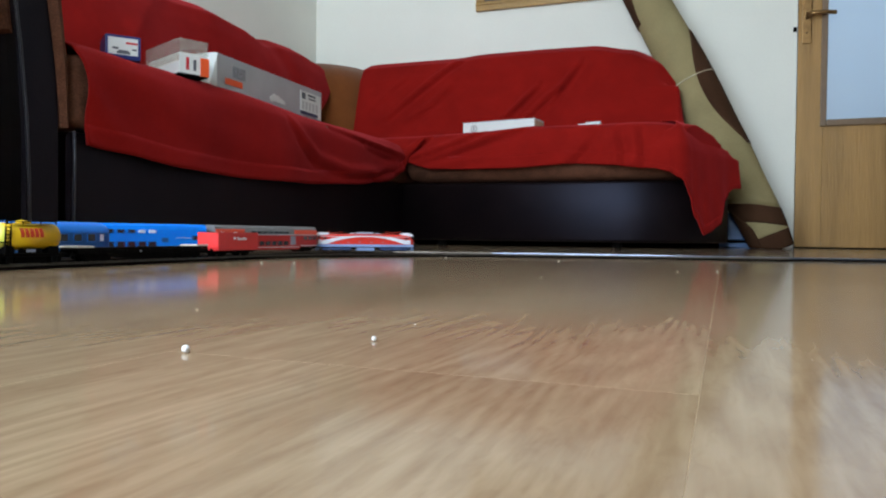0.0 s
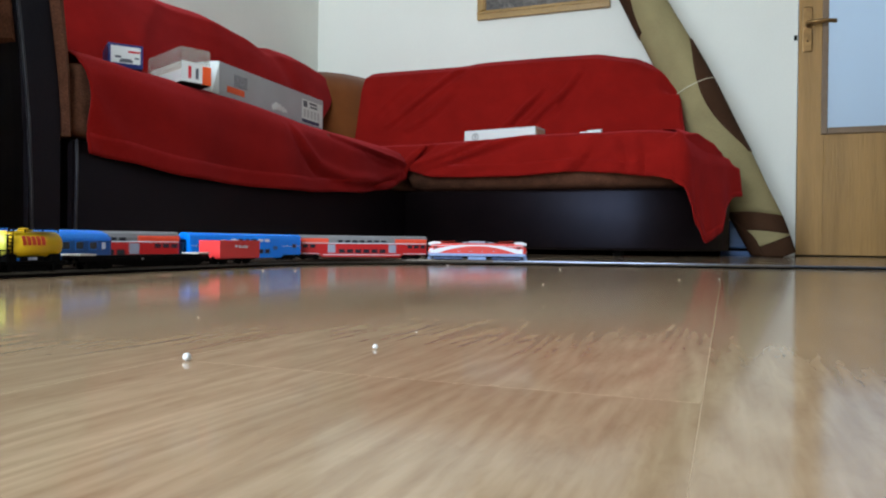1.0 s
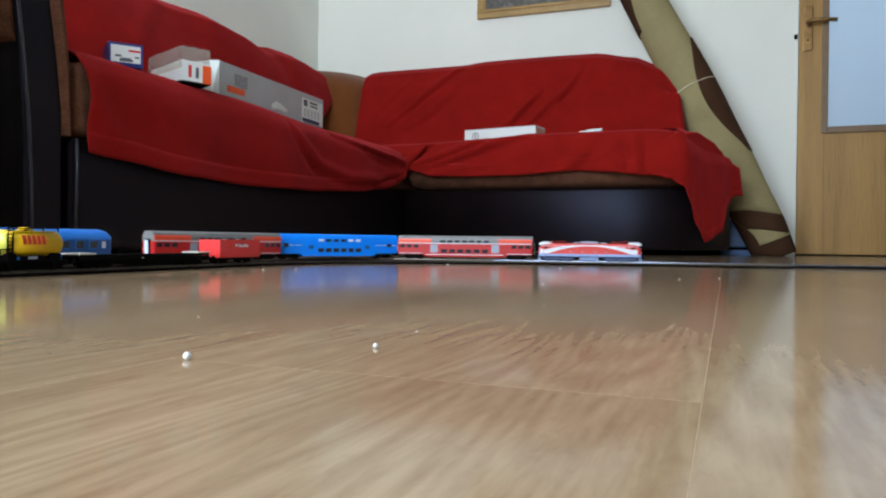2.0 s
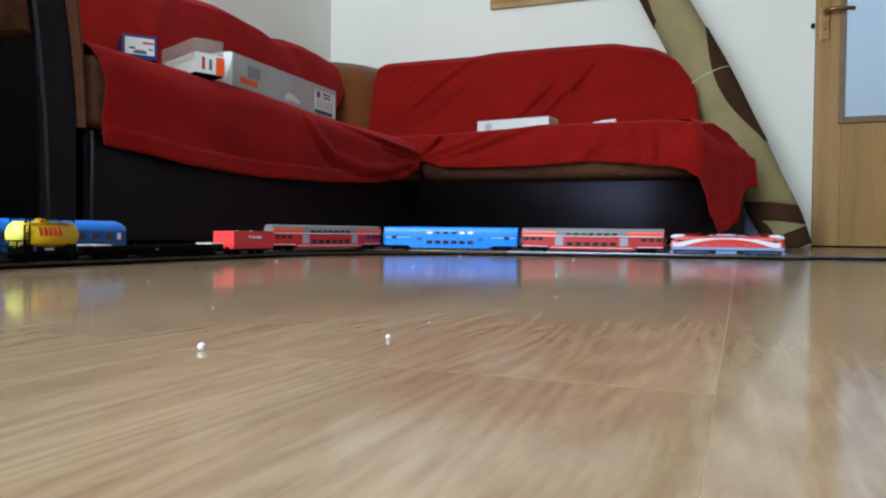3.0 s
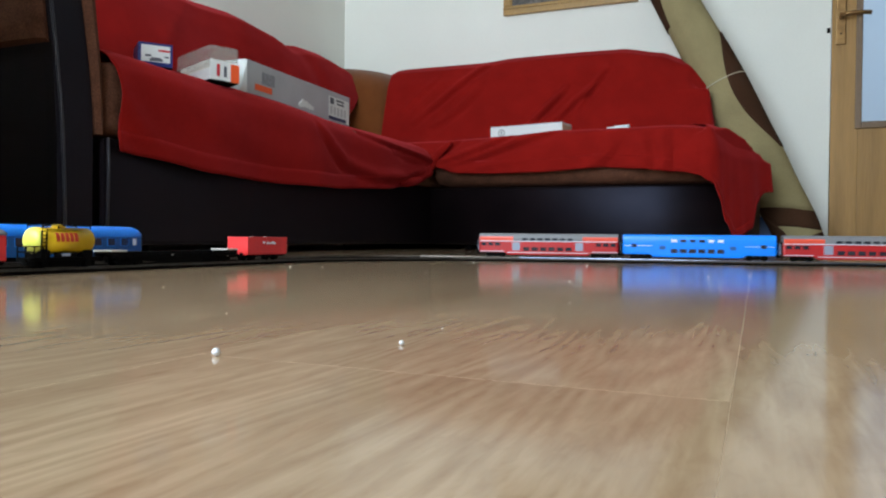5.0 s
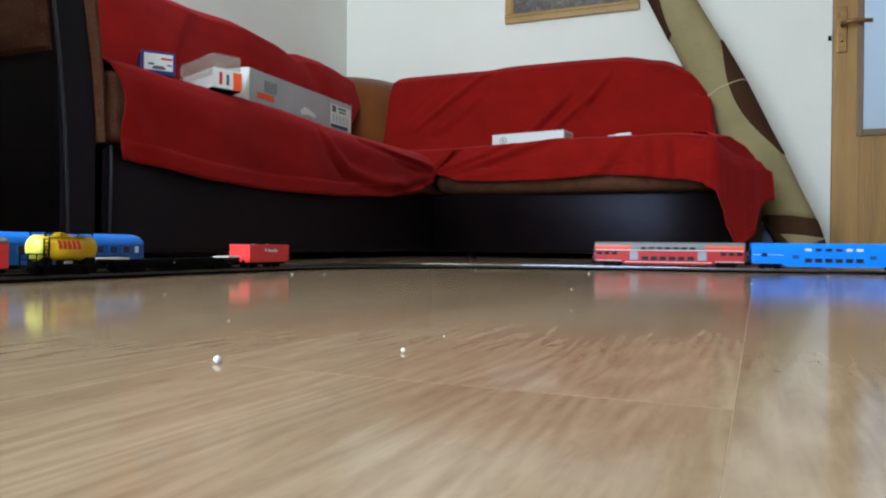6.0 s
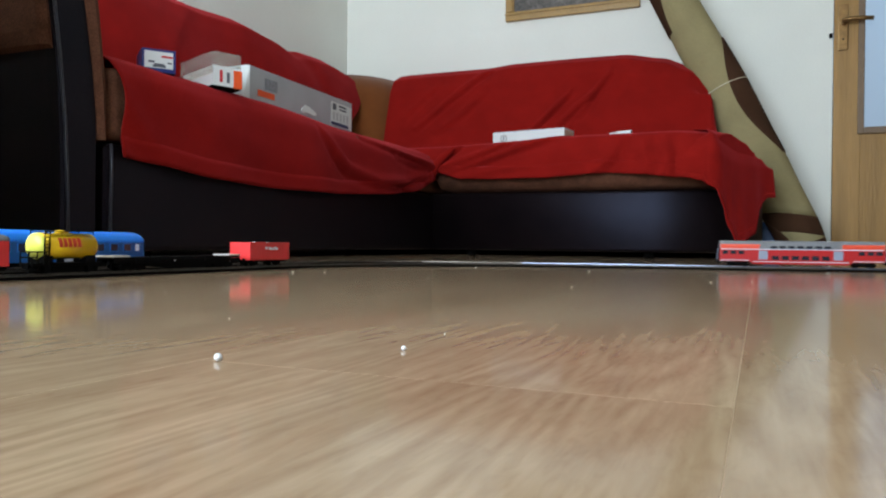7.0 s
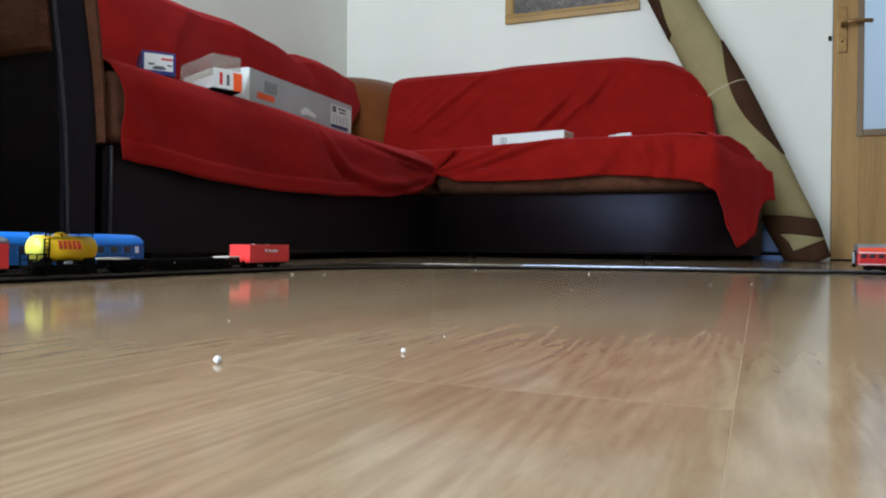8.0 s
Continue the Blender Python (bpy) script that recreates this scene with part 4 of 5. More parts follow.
def double_deck_coach(name, label, body, upper, roof, stripe, door_mat, blue):
    """Origin on the floor under the middle of the coach; +x leads; both sides alike."""
    c = thing(name, label, "model coach", group="model train")
    h, w = COACH / 2, 0.0160
    sh, top = 0.0420, 0.0605
    # lower side with the deep middle between the bogies
    secs = []
    for x, k, z0 in ((-h, 0.90, 0.0185), (-h + 0.004, 1.0, 0.0175), (-h + 0.056, 1.0, 0.0175), (-h + 0.064, 1.0, 0.0120), (h - 0.064, 1.0, 0.0120), (h - 0.056, 1.0, 0.0175), (h - 0.004, 1.0, 0.0175), (h, 0.90, 0.0185)):
        secs.append((x, [(-w * k * 0.97, z0), (-w * k, z0 + 0.003), (-w * k, sh), (w * k, sh), (w * k, z0 + 0.003), (w * k * 0.97, z0)]))
    bd = part("body", loft_x(secs), body, c)

    def shell(x0, x1, mat, nm, z0, out=0.0):
        secs2 = []
        for x, k in ((x0, 1.0), (x1, 1.0)):
            e = 0.93 if abs(abs(x) - h) < 1e-6 else 1.0
            ring = [(-w * e - out, z0), (-w * 0.985 * e - out, 0.0490), (-w * 0.86 * e, 0.0556), (-w * 0.55 * e, 0.0592 + out), (0, top * (1 if e == 1 else 0.985) + out), (w * 0.55 * e, 0.0592 + out), (w * 0.86 * e, 0.0556), (w * 0.985 * e + out, 0.0490), (w * e + out, z0)]
            secs2.append((x, ring))
        return part(nm, loft_x(secs2), mat, c, smooth=False)

    q = h * 0.50
    shell(-h, h, roof, "roof", sh + 0.0001)
    if not blue:
        for x0, x1 in ((-h + 0.001, -q), (q, h - 0.001)):
            for s in (-1, 1):
                ring = [(s * w * 1.006, sh + 0.0008), (s * (w * 0.985 + 0.0006), 0.0490), (s * (w * 0.93 + 0.0006), 0.0524), (s * w * 0.88, 0.0516), (s * w * 0.93, sh + 0.0008)]
                part("upper_panel", loft_x([(x0, ring), (x1, ring)]), upper, c, "faded orange-red upper panel")
    for s in (-1, 1):
        y = s * w
        # printed lines
        if blue:
            for x0, x1 in ((-h + 0.003, -h + 0.060), (h - 0.060, h - 0.003)):
                part("stripe", plate(x0, x1, 0.0352, 0.0360, y, out=0.0003), stripe, c, "thin pale line")
        else:
            part("stripe", plate(-h + 0.002, h - 0.002, sh - 0.0006, sh + 0.0010, y, out=0.0005), stripe, c, "white line")
            for x0, x1, z in ((-h + 0.002, -h + 0.056, 0.0195), (-h + 0.064, h - 0.064, 0.0170), (h - 0.056, h - 0.002, 0.0195)):
                part("stripe", plate(x0, x1, z - 0.0007, z + 0.0007, y, out=0.0003), stripe, c, "white line")
        # doors
        for x in (-h * 0.40 - 0.009, h * 0.40 + 0.009) if blue else (-h * 0.455, h * 0.455):
            part("door", plate(x - (0.006 if blue else 0.0085), x + (0.006 if blue else 0.0085), 0.028 if blue else 0.0215, 0.0355 if blue else 0.0395, y, out=0.0003), door_mat, c)
        # lower deck windows
        for k in range(6):
            x = (-2.5 + k) * 0.0185
            if blue or k != 99:
                part("window", plate(x - 0.0068, x + 0.0068, 0.0208, 0.0292, y, out=0.0006), M_GLASSDARK, c)
        # end windows
        for e in (-1, 1):
            for k in range(1 if blue else 3):
                x = e * (h * 0.83 + (0.002 if blue else (k - 1) * 0.0155))
                part("window", plate(x - 0.0056, x + 0.0056, 0.0318, 0.0392, y, out=0.0006), M_GLASSDARK, c)
        # upper deck windows in the curved roof side
        for k in range(6 if blue else 7):
            x = (-2.5 + k) * 0.0185 if blue else (-3 + k) * 0.0165
            pale = blue and k in (0, 4, 5)
            ring = [(s * (w * 0.995 + 0.0007), 0.0437), (s * (w * 0.975 + 0.0010), 0.0490), (s * (w * 0.90), 0.0490), (s * (w * 0.90), 0.0437)]
            part("window", loft_x([(x - 0.0056, ring), (x + 0.0056, ring)]), M_PALEGLASS if pale else M_GLASSDARK, c)
    for e in (-1, 1):
        g = part("gangway", box(min(e * h, e * (h + 0.0035)), max(e * h, e * (h + 0.0035)), -0.006, 0.006, 0.019, 0.046, 0.001), M_DARK, c)
        part("end_door", box(min(e * (h + 0.0035), e * (h + 0.0042)), max(e * (h + 0.0035), e * (h + 0.0042)), -0.0045, 0.0045, 0.021, 0.043), M_PALEGLASS if not blue else M_BLUE2, g, "pale end door" if not blue else "")
        bogie(c, e * (h - 0.036))
    couplings(c, h)
    return c


LOCO = 0.222


def locomotive():
    c = thing("model_locomotive", "red electric model locomotive with white swoosh and pale blue frame", "model locomotive", group="model train")
    h, w = LOCO / 2, 0.0166
    secs = []
    for x, k, z0, z1 in ((-h + 0.001, 0.80, 0.0190, 0.0345), (-h + 0.004, 0.94, 0.0182, 0.0370), (-h + 0.010, 1.0, 0.0180, 0.0440), (-h + 0.022, 1.0, 0.0180, 0.0452), (h - 0.022, 1.0, 0.0180, 0.0452), (h - 0.010, 1.0, 0.0180, 0.0440), (h - 0.004, 0.94, 0.0182, 0.0370), (h - 0.001, 0.80, 0.0190, 0.0345)):
        secs.append((x, [(-w * k, z0), (-w * k, z1 - 0.006), (-w * 0.90 * k, z1 - 0.0015), (-w * 0.5 * k, z1), (w * 0.5 * k, z1), (w * 0.90 * k, z1 - 0.0015), (w * k, z1 - 0.006), (w * k, z0)]))
    part("body", loft_x(secs), M_LOCORED, c)
    part("frame", joined(box(-h + 0.001, h - 0.001, -w - 0.0007, w + 0.0007, 0.0162, 0.0222, 0.001), box(-0.020, 0.020, -0.0135, 0.0135, 0.0080, 0.0150, 0.001)), M_LOCOGREY, c, "pale blue-grey frame")
    part("underframe", box(-h + 0.012, h - 0.012, -0.0118, 0.0118, 0.0105, 0.0149, 0.001), M_DARK, c)
    for e in (-1, 1):
        # pale cab roof with brow
        part("cab_roof", loft_x([(e * (h - 0.0015), [(-w * 0.86, 0.0405), (-w * 0.80, 0.0440), (0, 0.0462), (w * 0.80, 0.0440), (w * 0.86, 0.0405)]), (e * (h - 0.010), [(-w * 1.01, 0.0420), (-w * 0.88, 0.0466), (0, 0.0490), (w * 0.88, 0.0466), (w * 1.01, 0.0420)]),
                                 (e * (h - 0.028), [(-w * 0.93, 0.0440), (-w * 0.80, 0.0468), (0, 0.0485), (w * 0.80, 0.0468), (w * 0.93, 0.0440)])]), M_WHITE, c, "white cab roof")
        part("windscreen", loft_x([(e * (h - 0.0062), [(-0.0125, 0.0355), (0.0125, 0.0355), (0.0122, 0.0362), (-0.0122, 0.0362)]), (e * (h - 0.0042 + 0.0005), [(-0.0125, 0.0372), (0.0125, 0.0372), (0.0118, 0.0408), (-0.0118, 0.0408)])]), M_GLASSDARK, c)
        part("plough", loft_x([(e * (h - 0.006), [(-0.014, 0.0085), (0.014, 0.0085), (0.014, 0.0150), (-0.014, 0.0150)]), (e * (h + 0.001), [(-0.010, 0.0075), (0.010, 0.0075), (0.012, 0.0140), (-0.012, 0.0140)])]), M_LOCOGREY, c)
        for y in (-0.0095, 0.0095):
            part("headlight", lathe([(0.0016, 0), (0.0018, 0.001), (0.0012, 0.0016)] if e > 0 else [(0.0012, -0.0016), (0.0018, -0.001), (0.0016, 0)], "x", 10), M_WHITE, c, at=pose(e * (h - 0.001), y, 0.026))
        # three-axle bogies in the frame colour
        b = part("bogie", joined(*[box(e * 0.066 - 0.033, e * 0.066 + 0.033, y - 0.0011, y + 0.0011, 0.0095, 0.0138, 0.0006) for y in (-0.0146, 0.0146)],
                                 *[box(e * 0.066 + dx - 0.0042, e * 0.066 + dx + 0.0042, y - 0.0016, y + 0.0016, 0.0088, 0.0128, 0.0006) for y in (-0.0150, 0.0150) for dx in (-0.023, 0, 0.023)]), M_BOGIEBLUE, c, "dark blue bogie frame")
        for dx in (-0.023, 0, 0.023):
            wheelset(e * 0.066 + dx, "wheel", b, 0.0068)
        # lowered pantograph
        x0 = e * 0.066
        part("pantograph", joined(tube([(x0 - 0.016, 0.006, 0.0475), (x0 + 0.014, 0.006, 0.0500)], 0.0006), tube([(x0 - 0.016, -0.006, 0.0475), (x0 + 0.014, -0.006, 0.0500)], 0.0006), tube([(x0 + 0.014, -0.012, 0.0502), (x0 + 0.014, 0.012, 0.0502)], 0.0008),
                                  tube([(x0 - 0.016, -0.012, 0.0505), (x0 - 0.016, 0.012, 0.0505)], 0.0008), tube([(x0 - 0.020, -0.008, 0.0455), (x0 - 0.016, -0.008, 0.0480)], 0.0008), tube([(x0 - 0.020, 0.008, 0.0455), (x0 - 0.016, 0.008, 0.0480)], 0.0008)), M_PRINTRED, c, "folded red pantograph")
        for x in (x0 - 0.020, x0 + 0.008):
            for y in (-0.008, 0.008):
                part("insulator", lathe([(0.0014, 0), (0.0020, 0.0006), (0.0012, 0.0012), (0.0018, 0.0018), (0.0010, 0.0028)], "z", 8), M_DARK, c, at=pose(x, y, 0.0448))
    part("roof_equipment", joined(box(-0.020, 0.018, -0.008, 0.008, 0.0448, 0.0498, 0.0014), box(-0.034, -0.024, -0.006, 0.006, 0.0448, 0.0480, 0.001), box(0.024, 0.036, -0.005, 0.007, 0.0448, 0.0478, 0.001)), M_LGREY, c, "pale grey roof equipment")
    part("roof_wire", tube([(-0.075, 0.002, 0.0490), (-0.03, 0.004, 0.0500), (0.03, 0.003, 0.0498), (0.075, 0.002, 0.0490)], 0.0005), M_DARK, c)
    for s in (-1, 1):
        # the swoosh: a broad white arch from end to end, widening towards the ends
        up, lo = [], []
        for i in range(29):
            f = -1 + 2 * i / 28
            x = f * (h - 0.012)
            zc = 0.0405 - 0.0165 * abs(f) ** 2.1
            t = 0.0013 + 0.0048 * abs(f) ** 1.8
            up.append((x, min(zc + t, 0.0415))), lo.append((x, max(zc - t, 0.0226)))
        rows = []
        for (x, a), (_, b) in zip(up, lo):
            y = s * w
            rows.append([(x, y - 0.0003 * s, a), (x, y + 0.0006 * s, a), (x, y + 0.0006 * s, b), (x, y - 0.0003 * s, b)])
        part("swoosh", grid_bm(rows, closed=True, caps=True), M_WHITE, c, "white arched stripe")
        part("stripe", plate(-h + 0.008, h - 0.008, 0.0388, 0.0396, s * w, out=0.0003), M_WHITE, c)
        for x in (-0.040, -0.014, 0.012, 0.038):
            part("grille", plate(x - 0.006, x + 0.006, 0.0315, 0.0345, s * w, out=0.0004), M_PRINTRED, c)
            part("emblem", plate(x - 0.0025, x + 0.0025, 0.0260, 0.0276, s * w, out=0.0005), M_LGREY, c)
        for e in (-1, 1):
            part("cab_window", plate(e * (h - 0.018) - 0.0038, e * (h - 0.018) + 0.0038, 0.0335, 0.0378, s * w, out=0.0008), M_GLASSDARK, c)
            part("cab_side", plate(e * (h - 0.010) - 0.0060, e * (h - 0.010) + 0.0015, 0.0226, 0.0325, s * w * 1.0, out=0.0004), M_WHITE, c)
    couplings(c, h - 0.001)
    return c


LOCOMOTIVE = locomotive()
COACHES = [double_deck_coach("double_deck_coach", "red double-deck model coach with grey roof and white lines", M_RED, M_ORANGE, M_ROOF, M_WHITE, M_LGREY, False),
           double_deck_coach("double_deck_coach", "bright blue double-deck model coach with pale upper windows", M_BLUE, M_BLUE, M_BLUE, M_PALEGLASS, M_BLUE2, True)]
COACHES.append(copy_thing(COACHES[0], pose(0, 0, 0)))


def parked_coach():
    c = thing("passenger_coach", "blue model passenger coach parked behind the tank wagon", "model coach", pose(PARKED_U, 0.871 - 0.150, 0, 0, 0, 90))
    h, w = 0.150, 0.0165
    part("body", loft_x([(x, [(-w * k, z0), (-w * k, 0.0440), (w * k, 0.0440), (w * k, z0)]) for x, k, z0 in ((-h, 0.9, 0.017), (-h + 0.004, 1, 0.016), (h - 0.004, 1, 0.016), (h, 0.9, 0.017))]), M_BLUE2, c)
    secs = []
    for x, k, d in ((-h, 0.88, 0.0062), (-h + 0.004, 0.97, 0.0025), (-h + 0.012, 1.0, 0.0), (h - 0.012, 1.0, 0.0), (h - 0.004, 0.97, 0.0025), (h, 0.88, 0.0062)):
        ring = [(-w * k, 0.0441)]
        for i in range(9):
            a = math.pi - math.pi * i / 8
            ring.append((w * k * math.cos(a) * 1.01, 0.0450 + (0.0140 - d) * math.sin(a) ** 0.75))
        ring.append((w * k, 0.0441))
        secs.append((x, ring))
    part("roof", loft_x(secs), M_SKYROOF, c, "sky-blue rounded roof", smooth=True)
    for s in (-1, 1):
        for k in range(11):
            x = h - 0.036 - k * 0.0245
            fr = part("window_frame", plate(x - 0.0074, x + 0.0074, 0.0300, 0.0420, s * w, out=0.0004), M_SKYROOF, c)
            part("pane", plate(x - 0.0066, x + 0.0066, 0.0308, 0.0413, s * (w + 0.0003), out=0.0004), M_GLASSDARK, fr)
        part("door", plate(h - 0.0215, h - 0.0115, 0.0185, 0.0420, s * w, out=0.0003), M_BLUE2, c)
        part("door_window", plate(h - 0.0200, h - 0.0130, 0.0310, 0.0410, s * w, out=0.0006), M_PALEGLASS, c)
        part("rain_strip", plate(-h + 0.004, h - 0.004, 0.0433, 0.0440, s * w, out=0.0005), M_SKYROOF, c)
    for e in (-1, 1):
        part("gangway", box(min(e * h, e * (h + 0.0035)), max(e * h, e * (h + 0.0035)), -0.006, 0.006, 0.019, 0.044, 0.001), M_DARK, c)
        bogie(c, e * (h - 0.032))
    part("underframe", box(-0.07, 0.07, -0.010, 0.010, 0.010, 0.016, 0.001), M_DARK, c)
    couplings(c, h)


parked_coach()


def tank_wagon():
    v0, v1 = 0.592, 0.682
    mid = (v0 + v1) / 2
    c = thing("tank_wagon", "yellow model tank wagon with black ladder and catwalk", "model wagon", pose(FREIGHT_U, mid, 0, 0, 0, 90))
    h, r, zc = 0.0420, 0.0158, 0.0388
    prof = [(0.002, -h), (0.008, -h + 0.0006), (0.0125, -h + 0.0020), (r - 0.0010, -h + 0.0042), (r, -h + 0.0064), (r, -h + 0.0066)]
    part("tank_end", lathe(prof, "x", 32), M_LIME, c, "pale yellow domed tank end", smooth=True, at=pose(0, 0, zc))
    part("tank", lathe([(r, -h + 0.0067), (r, h - 0.0067)], "x", 32), M_YELLOW, c, "glossy yellow tank barrel", smooth=True, at=pose(0, 0, zc))
    part("tank_end", lathe([(q, -x) for q, x in prof[::-1]], "x", 32), M_YELLOW, c, smooth=True, at=pose(0, 0, zc))
    part("dome", lathe([(0.0062, 0.0), (0.0062, 0.0030), (0.0055, 0.0038), (0.001, 0.0042)], "z", 16), M_YELLOW, c, smooth=True, at=pose(-0.004, 0, zc + r - 0.0008))
    part("valve", lathe([(0.0022, 0.0), (0.0024, 0.0022), (0.0012, 0.0030)], "z", 10), M_YELLOW, c, at=pose(0.006, 0, zc + r - 0.0005))
    # catwalk with rails
    top = zc + r
    part("catwalk", joined(box(-0.030, 0.030, 0.0075, 0.0125, top - 0.0012, top - 0.0004), box(-0.030, 0.030, -0.0125, -0.0075, top - 0.0012, top - 0.0004)), M_DARK, c)
    for y in (-0.0125, 0.0125):
        part("handrail", joined(tube([(-0.034, y, top + 0.0018), (0.034, y, top + 0.0018)], 0.0007), *[tube([(x, y, top - 0.002), (x, y, top + 0.0040 if abs(x) > 0.02 else top + 0.0022)], 0.0007) for x in (-0.033, -0.012, 0.012, 0.033)]), M_DARK, c)
    for y in (-0.0165,):
        rungs = [tube([(-0.0375 - 0.0008, y, z), (-0.0375 + 0.0058, y, z)], 0.0007) for z in [0.020 + 0.0042 * k for k in range(9)]]
        part("ladder", joined(tube([(-0.0385, y, 0.017), (-0.0375, y - 0.0004, 0.048), (-0.0330, y + 0.004, top + 0.001)], 0.0010), tube([(-0.0320, y, 0.017), (-0.0310, y - 0.0004, 0.048), (-0.0270, y + 0.004, top + 0.001)], 0.0010), *rungs), M_DARK, c, "black ladder")
    # end platform rail
    part("platform_rail", joined(*[tube(p, 0.0010) for p in ([(-h - 0.003, -0.014, 0.018), (-h - 0.003, -0.014, 0.032), (-h - 0.003, 0.014, 0.032), (-h - 0.003, 0.014, 0.018)], [(-h - 0.003, -0.014, 0.0255), (-h - 0.003, 0.014, 0.0255)], [(-h - 0.003, 0, 0.018), (-h - 0.003, 0, 0.032)],
                                                                  [(-h - 0.003, -0.014, 0.032), (-h + 0.008, -0.0150, 0.032), (-h + 0.008, -0.0150, 0.018)])]), M_DARK, c)
    part("chassis", joined(box(-h - 0.005, h + 0.003, -0.0135, 0.0135, 0.0155, 0.0190, 0.0006), *[box(x - 0.004, x + 0.004, y - 0.001, y + 0.001, 0.0080, 0.0160, 0.0005) for x in (-0.030, 0.030) for y in (-0.0130, 0.0130)]), M_DARK, c)
    # black blocks added under the chassis in place of the shadow there
    part("underside_shade_fill", joined(box(-0.022, 0.022, -0.011, 0.011, 0.0085, 0.0154, 0.001), box(-h, -0.038, -0.011, 0.011, 0.0095, 0.0154, 0.001), box(0.038, h, -0.011, 0.011, 0.0095, 0.0154, 0.001)), M_DARK, c)
    for x in (-0.030, 0.030):
        part("saddle", box(x - 0.007, x + 0.007, -0.0135, 0.0135, 0.0180, 0.0275, 0.002), M_DARK, c)
    part("plaque", box(-0.020, 0.012, -0.0150, -0.0138, 0.0195, 0.0250, 0.0005), M_DARK, c)
    part("plaque_print", box(-0.010, 0.002, -0.0156, -0.0151, 0.0205, 0.0238), M_LGREY, c)
    for x in (-0.030, 0.030):
        wheelset(x, "wheel", c)
    couplings(c, h + 0.002)
    # a red band of bars where the maker's word stands
    for k in range(5):
        x = -0.0150 + k * 0.0064
        for sgn in (-1,):
            pts = []
            for a in (radians(-4), radians(9), radians(22), radians(36)):
                pts.append((-(r + 0.0005) * math.cos(a), zc + (r + 0.0005) * math.sin(a)))
            ring = pts + [(y + 0.0008, z) for y, z in pts[::-1]]
            part("print_bar", loft_x([(x - 0.0023, ring), (x + 0.0023, ring)]), M_PRINTRED, c)
    return c


tank_wagon()


def flat_wagon():
    v0, v1 = 0.700, 0.948
    c = thing("flat_wagon", "long black model flat wagon with pale deck ends", "model wagon", pose(FREIGHT_U, (v0 + v1) / 2, 0, 0, 0, 90))
    h = (v1 - v0) / 2
    part("deck", box(-h, h, -0.0155, 0.0155, 0.0215, 0.0245, 0.0006), M_DARK, c)
    part("side_sill", joined(box(-h, h, -0.0160, -0.0145, 0.0165, 0.0214, 0.0005), box(-h, h, 0.0145, 0.0160, 0.0165, 0.0214, 0.0005)), M_DARK, c)
    # truss made deep and black, to fill the shadow below the deck
    part("truss", loft_x([(-h + 0.05, [(-0.012, 0.0130), (0.012, 0.0130), (0.012, 0.021), (-0.012, 0.021)]), (-0.03, [(-0.012, 0.0088), (0.012, 0.0088), (0.012, 0.021), (-0.012, 0.021)]), (0.03, [(-0.012, 0.0088), (0.012, 0.0088), (0.012, 0.021), (-0.012, 0.021)]), (h - 0.05, [(-0.012, 0.0130), (0.012, 0.0130), (0.012, 0.021), (-0.012, 0.021)])]), M_DARK, c)
    for e in (-1, 1):
        x0, x1 = sorted((e * (h - 0.026), e * (h + 0.001)))
        part("deck_end", box(x0, x1, -0.0158, 0.0158, 0.0246, 0.0268, 0.0006), M_PALEDECK, c, "pale raised deck end")
        bogie(c, e * (h - 0.035))
    for k in range(9):
        for y in (-0.0166, 0.0166):
            part("stake_pocket", box(-0.088 + k * 0.022 - 0.001, -0.088 + k * 0.022 + 0.001, y - 0.0006, y + 0.0006, 0.0180, 0.0240), M_DARK, c)
    part("mark", box(-0.020, -0.017, -0.0166, -0.0161, 0.0185, 0.0200), M_WHITE, c)
    couplings(c, h)


flat_wagon()


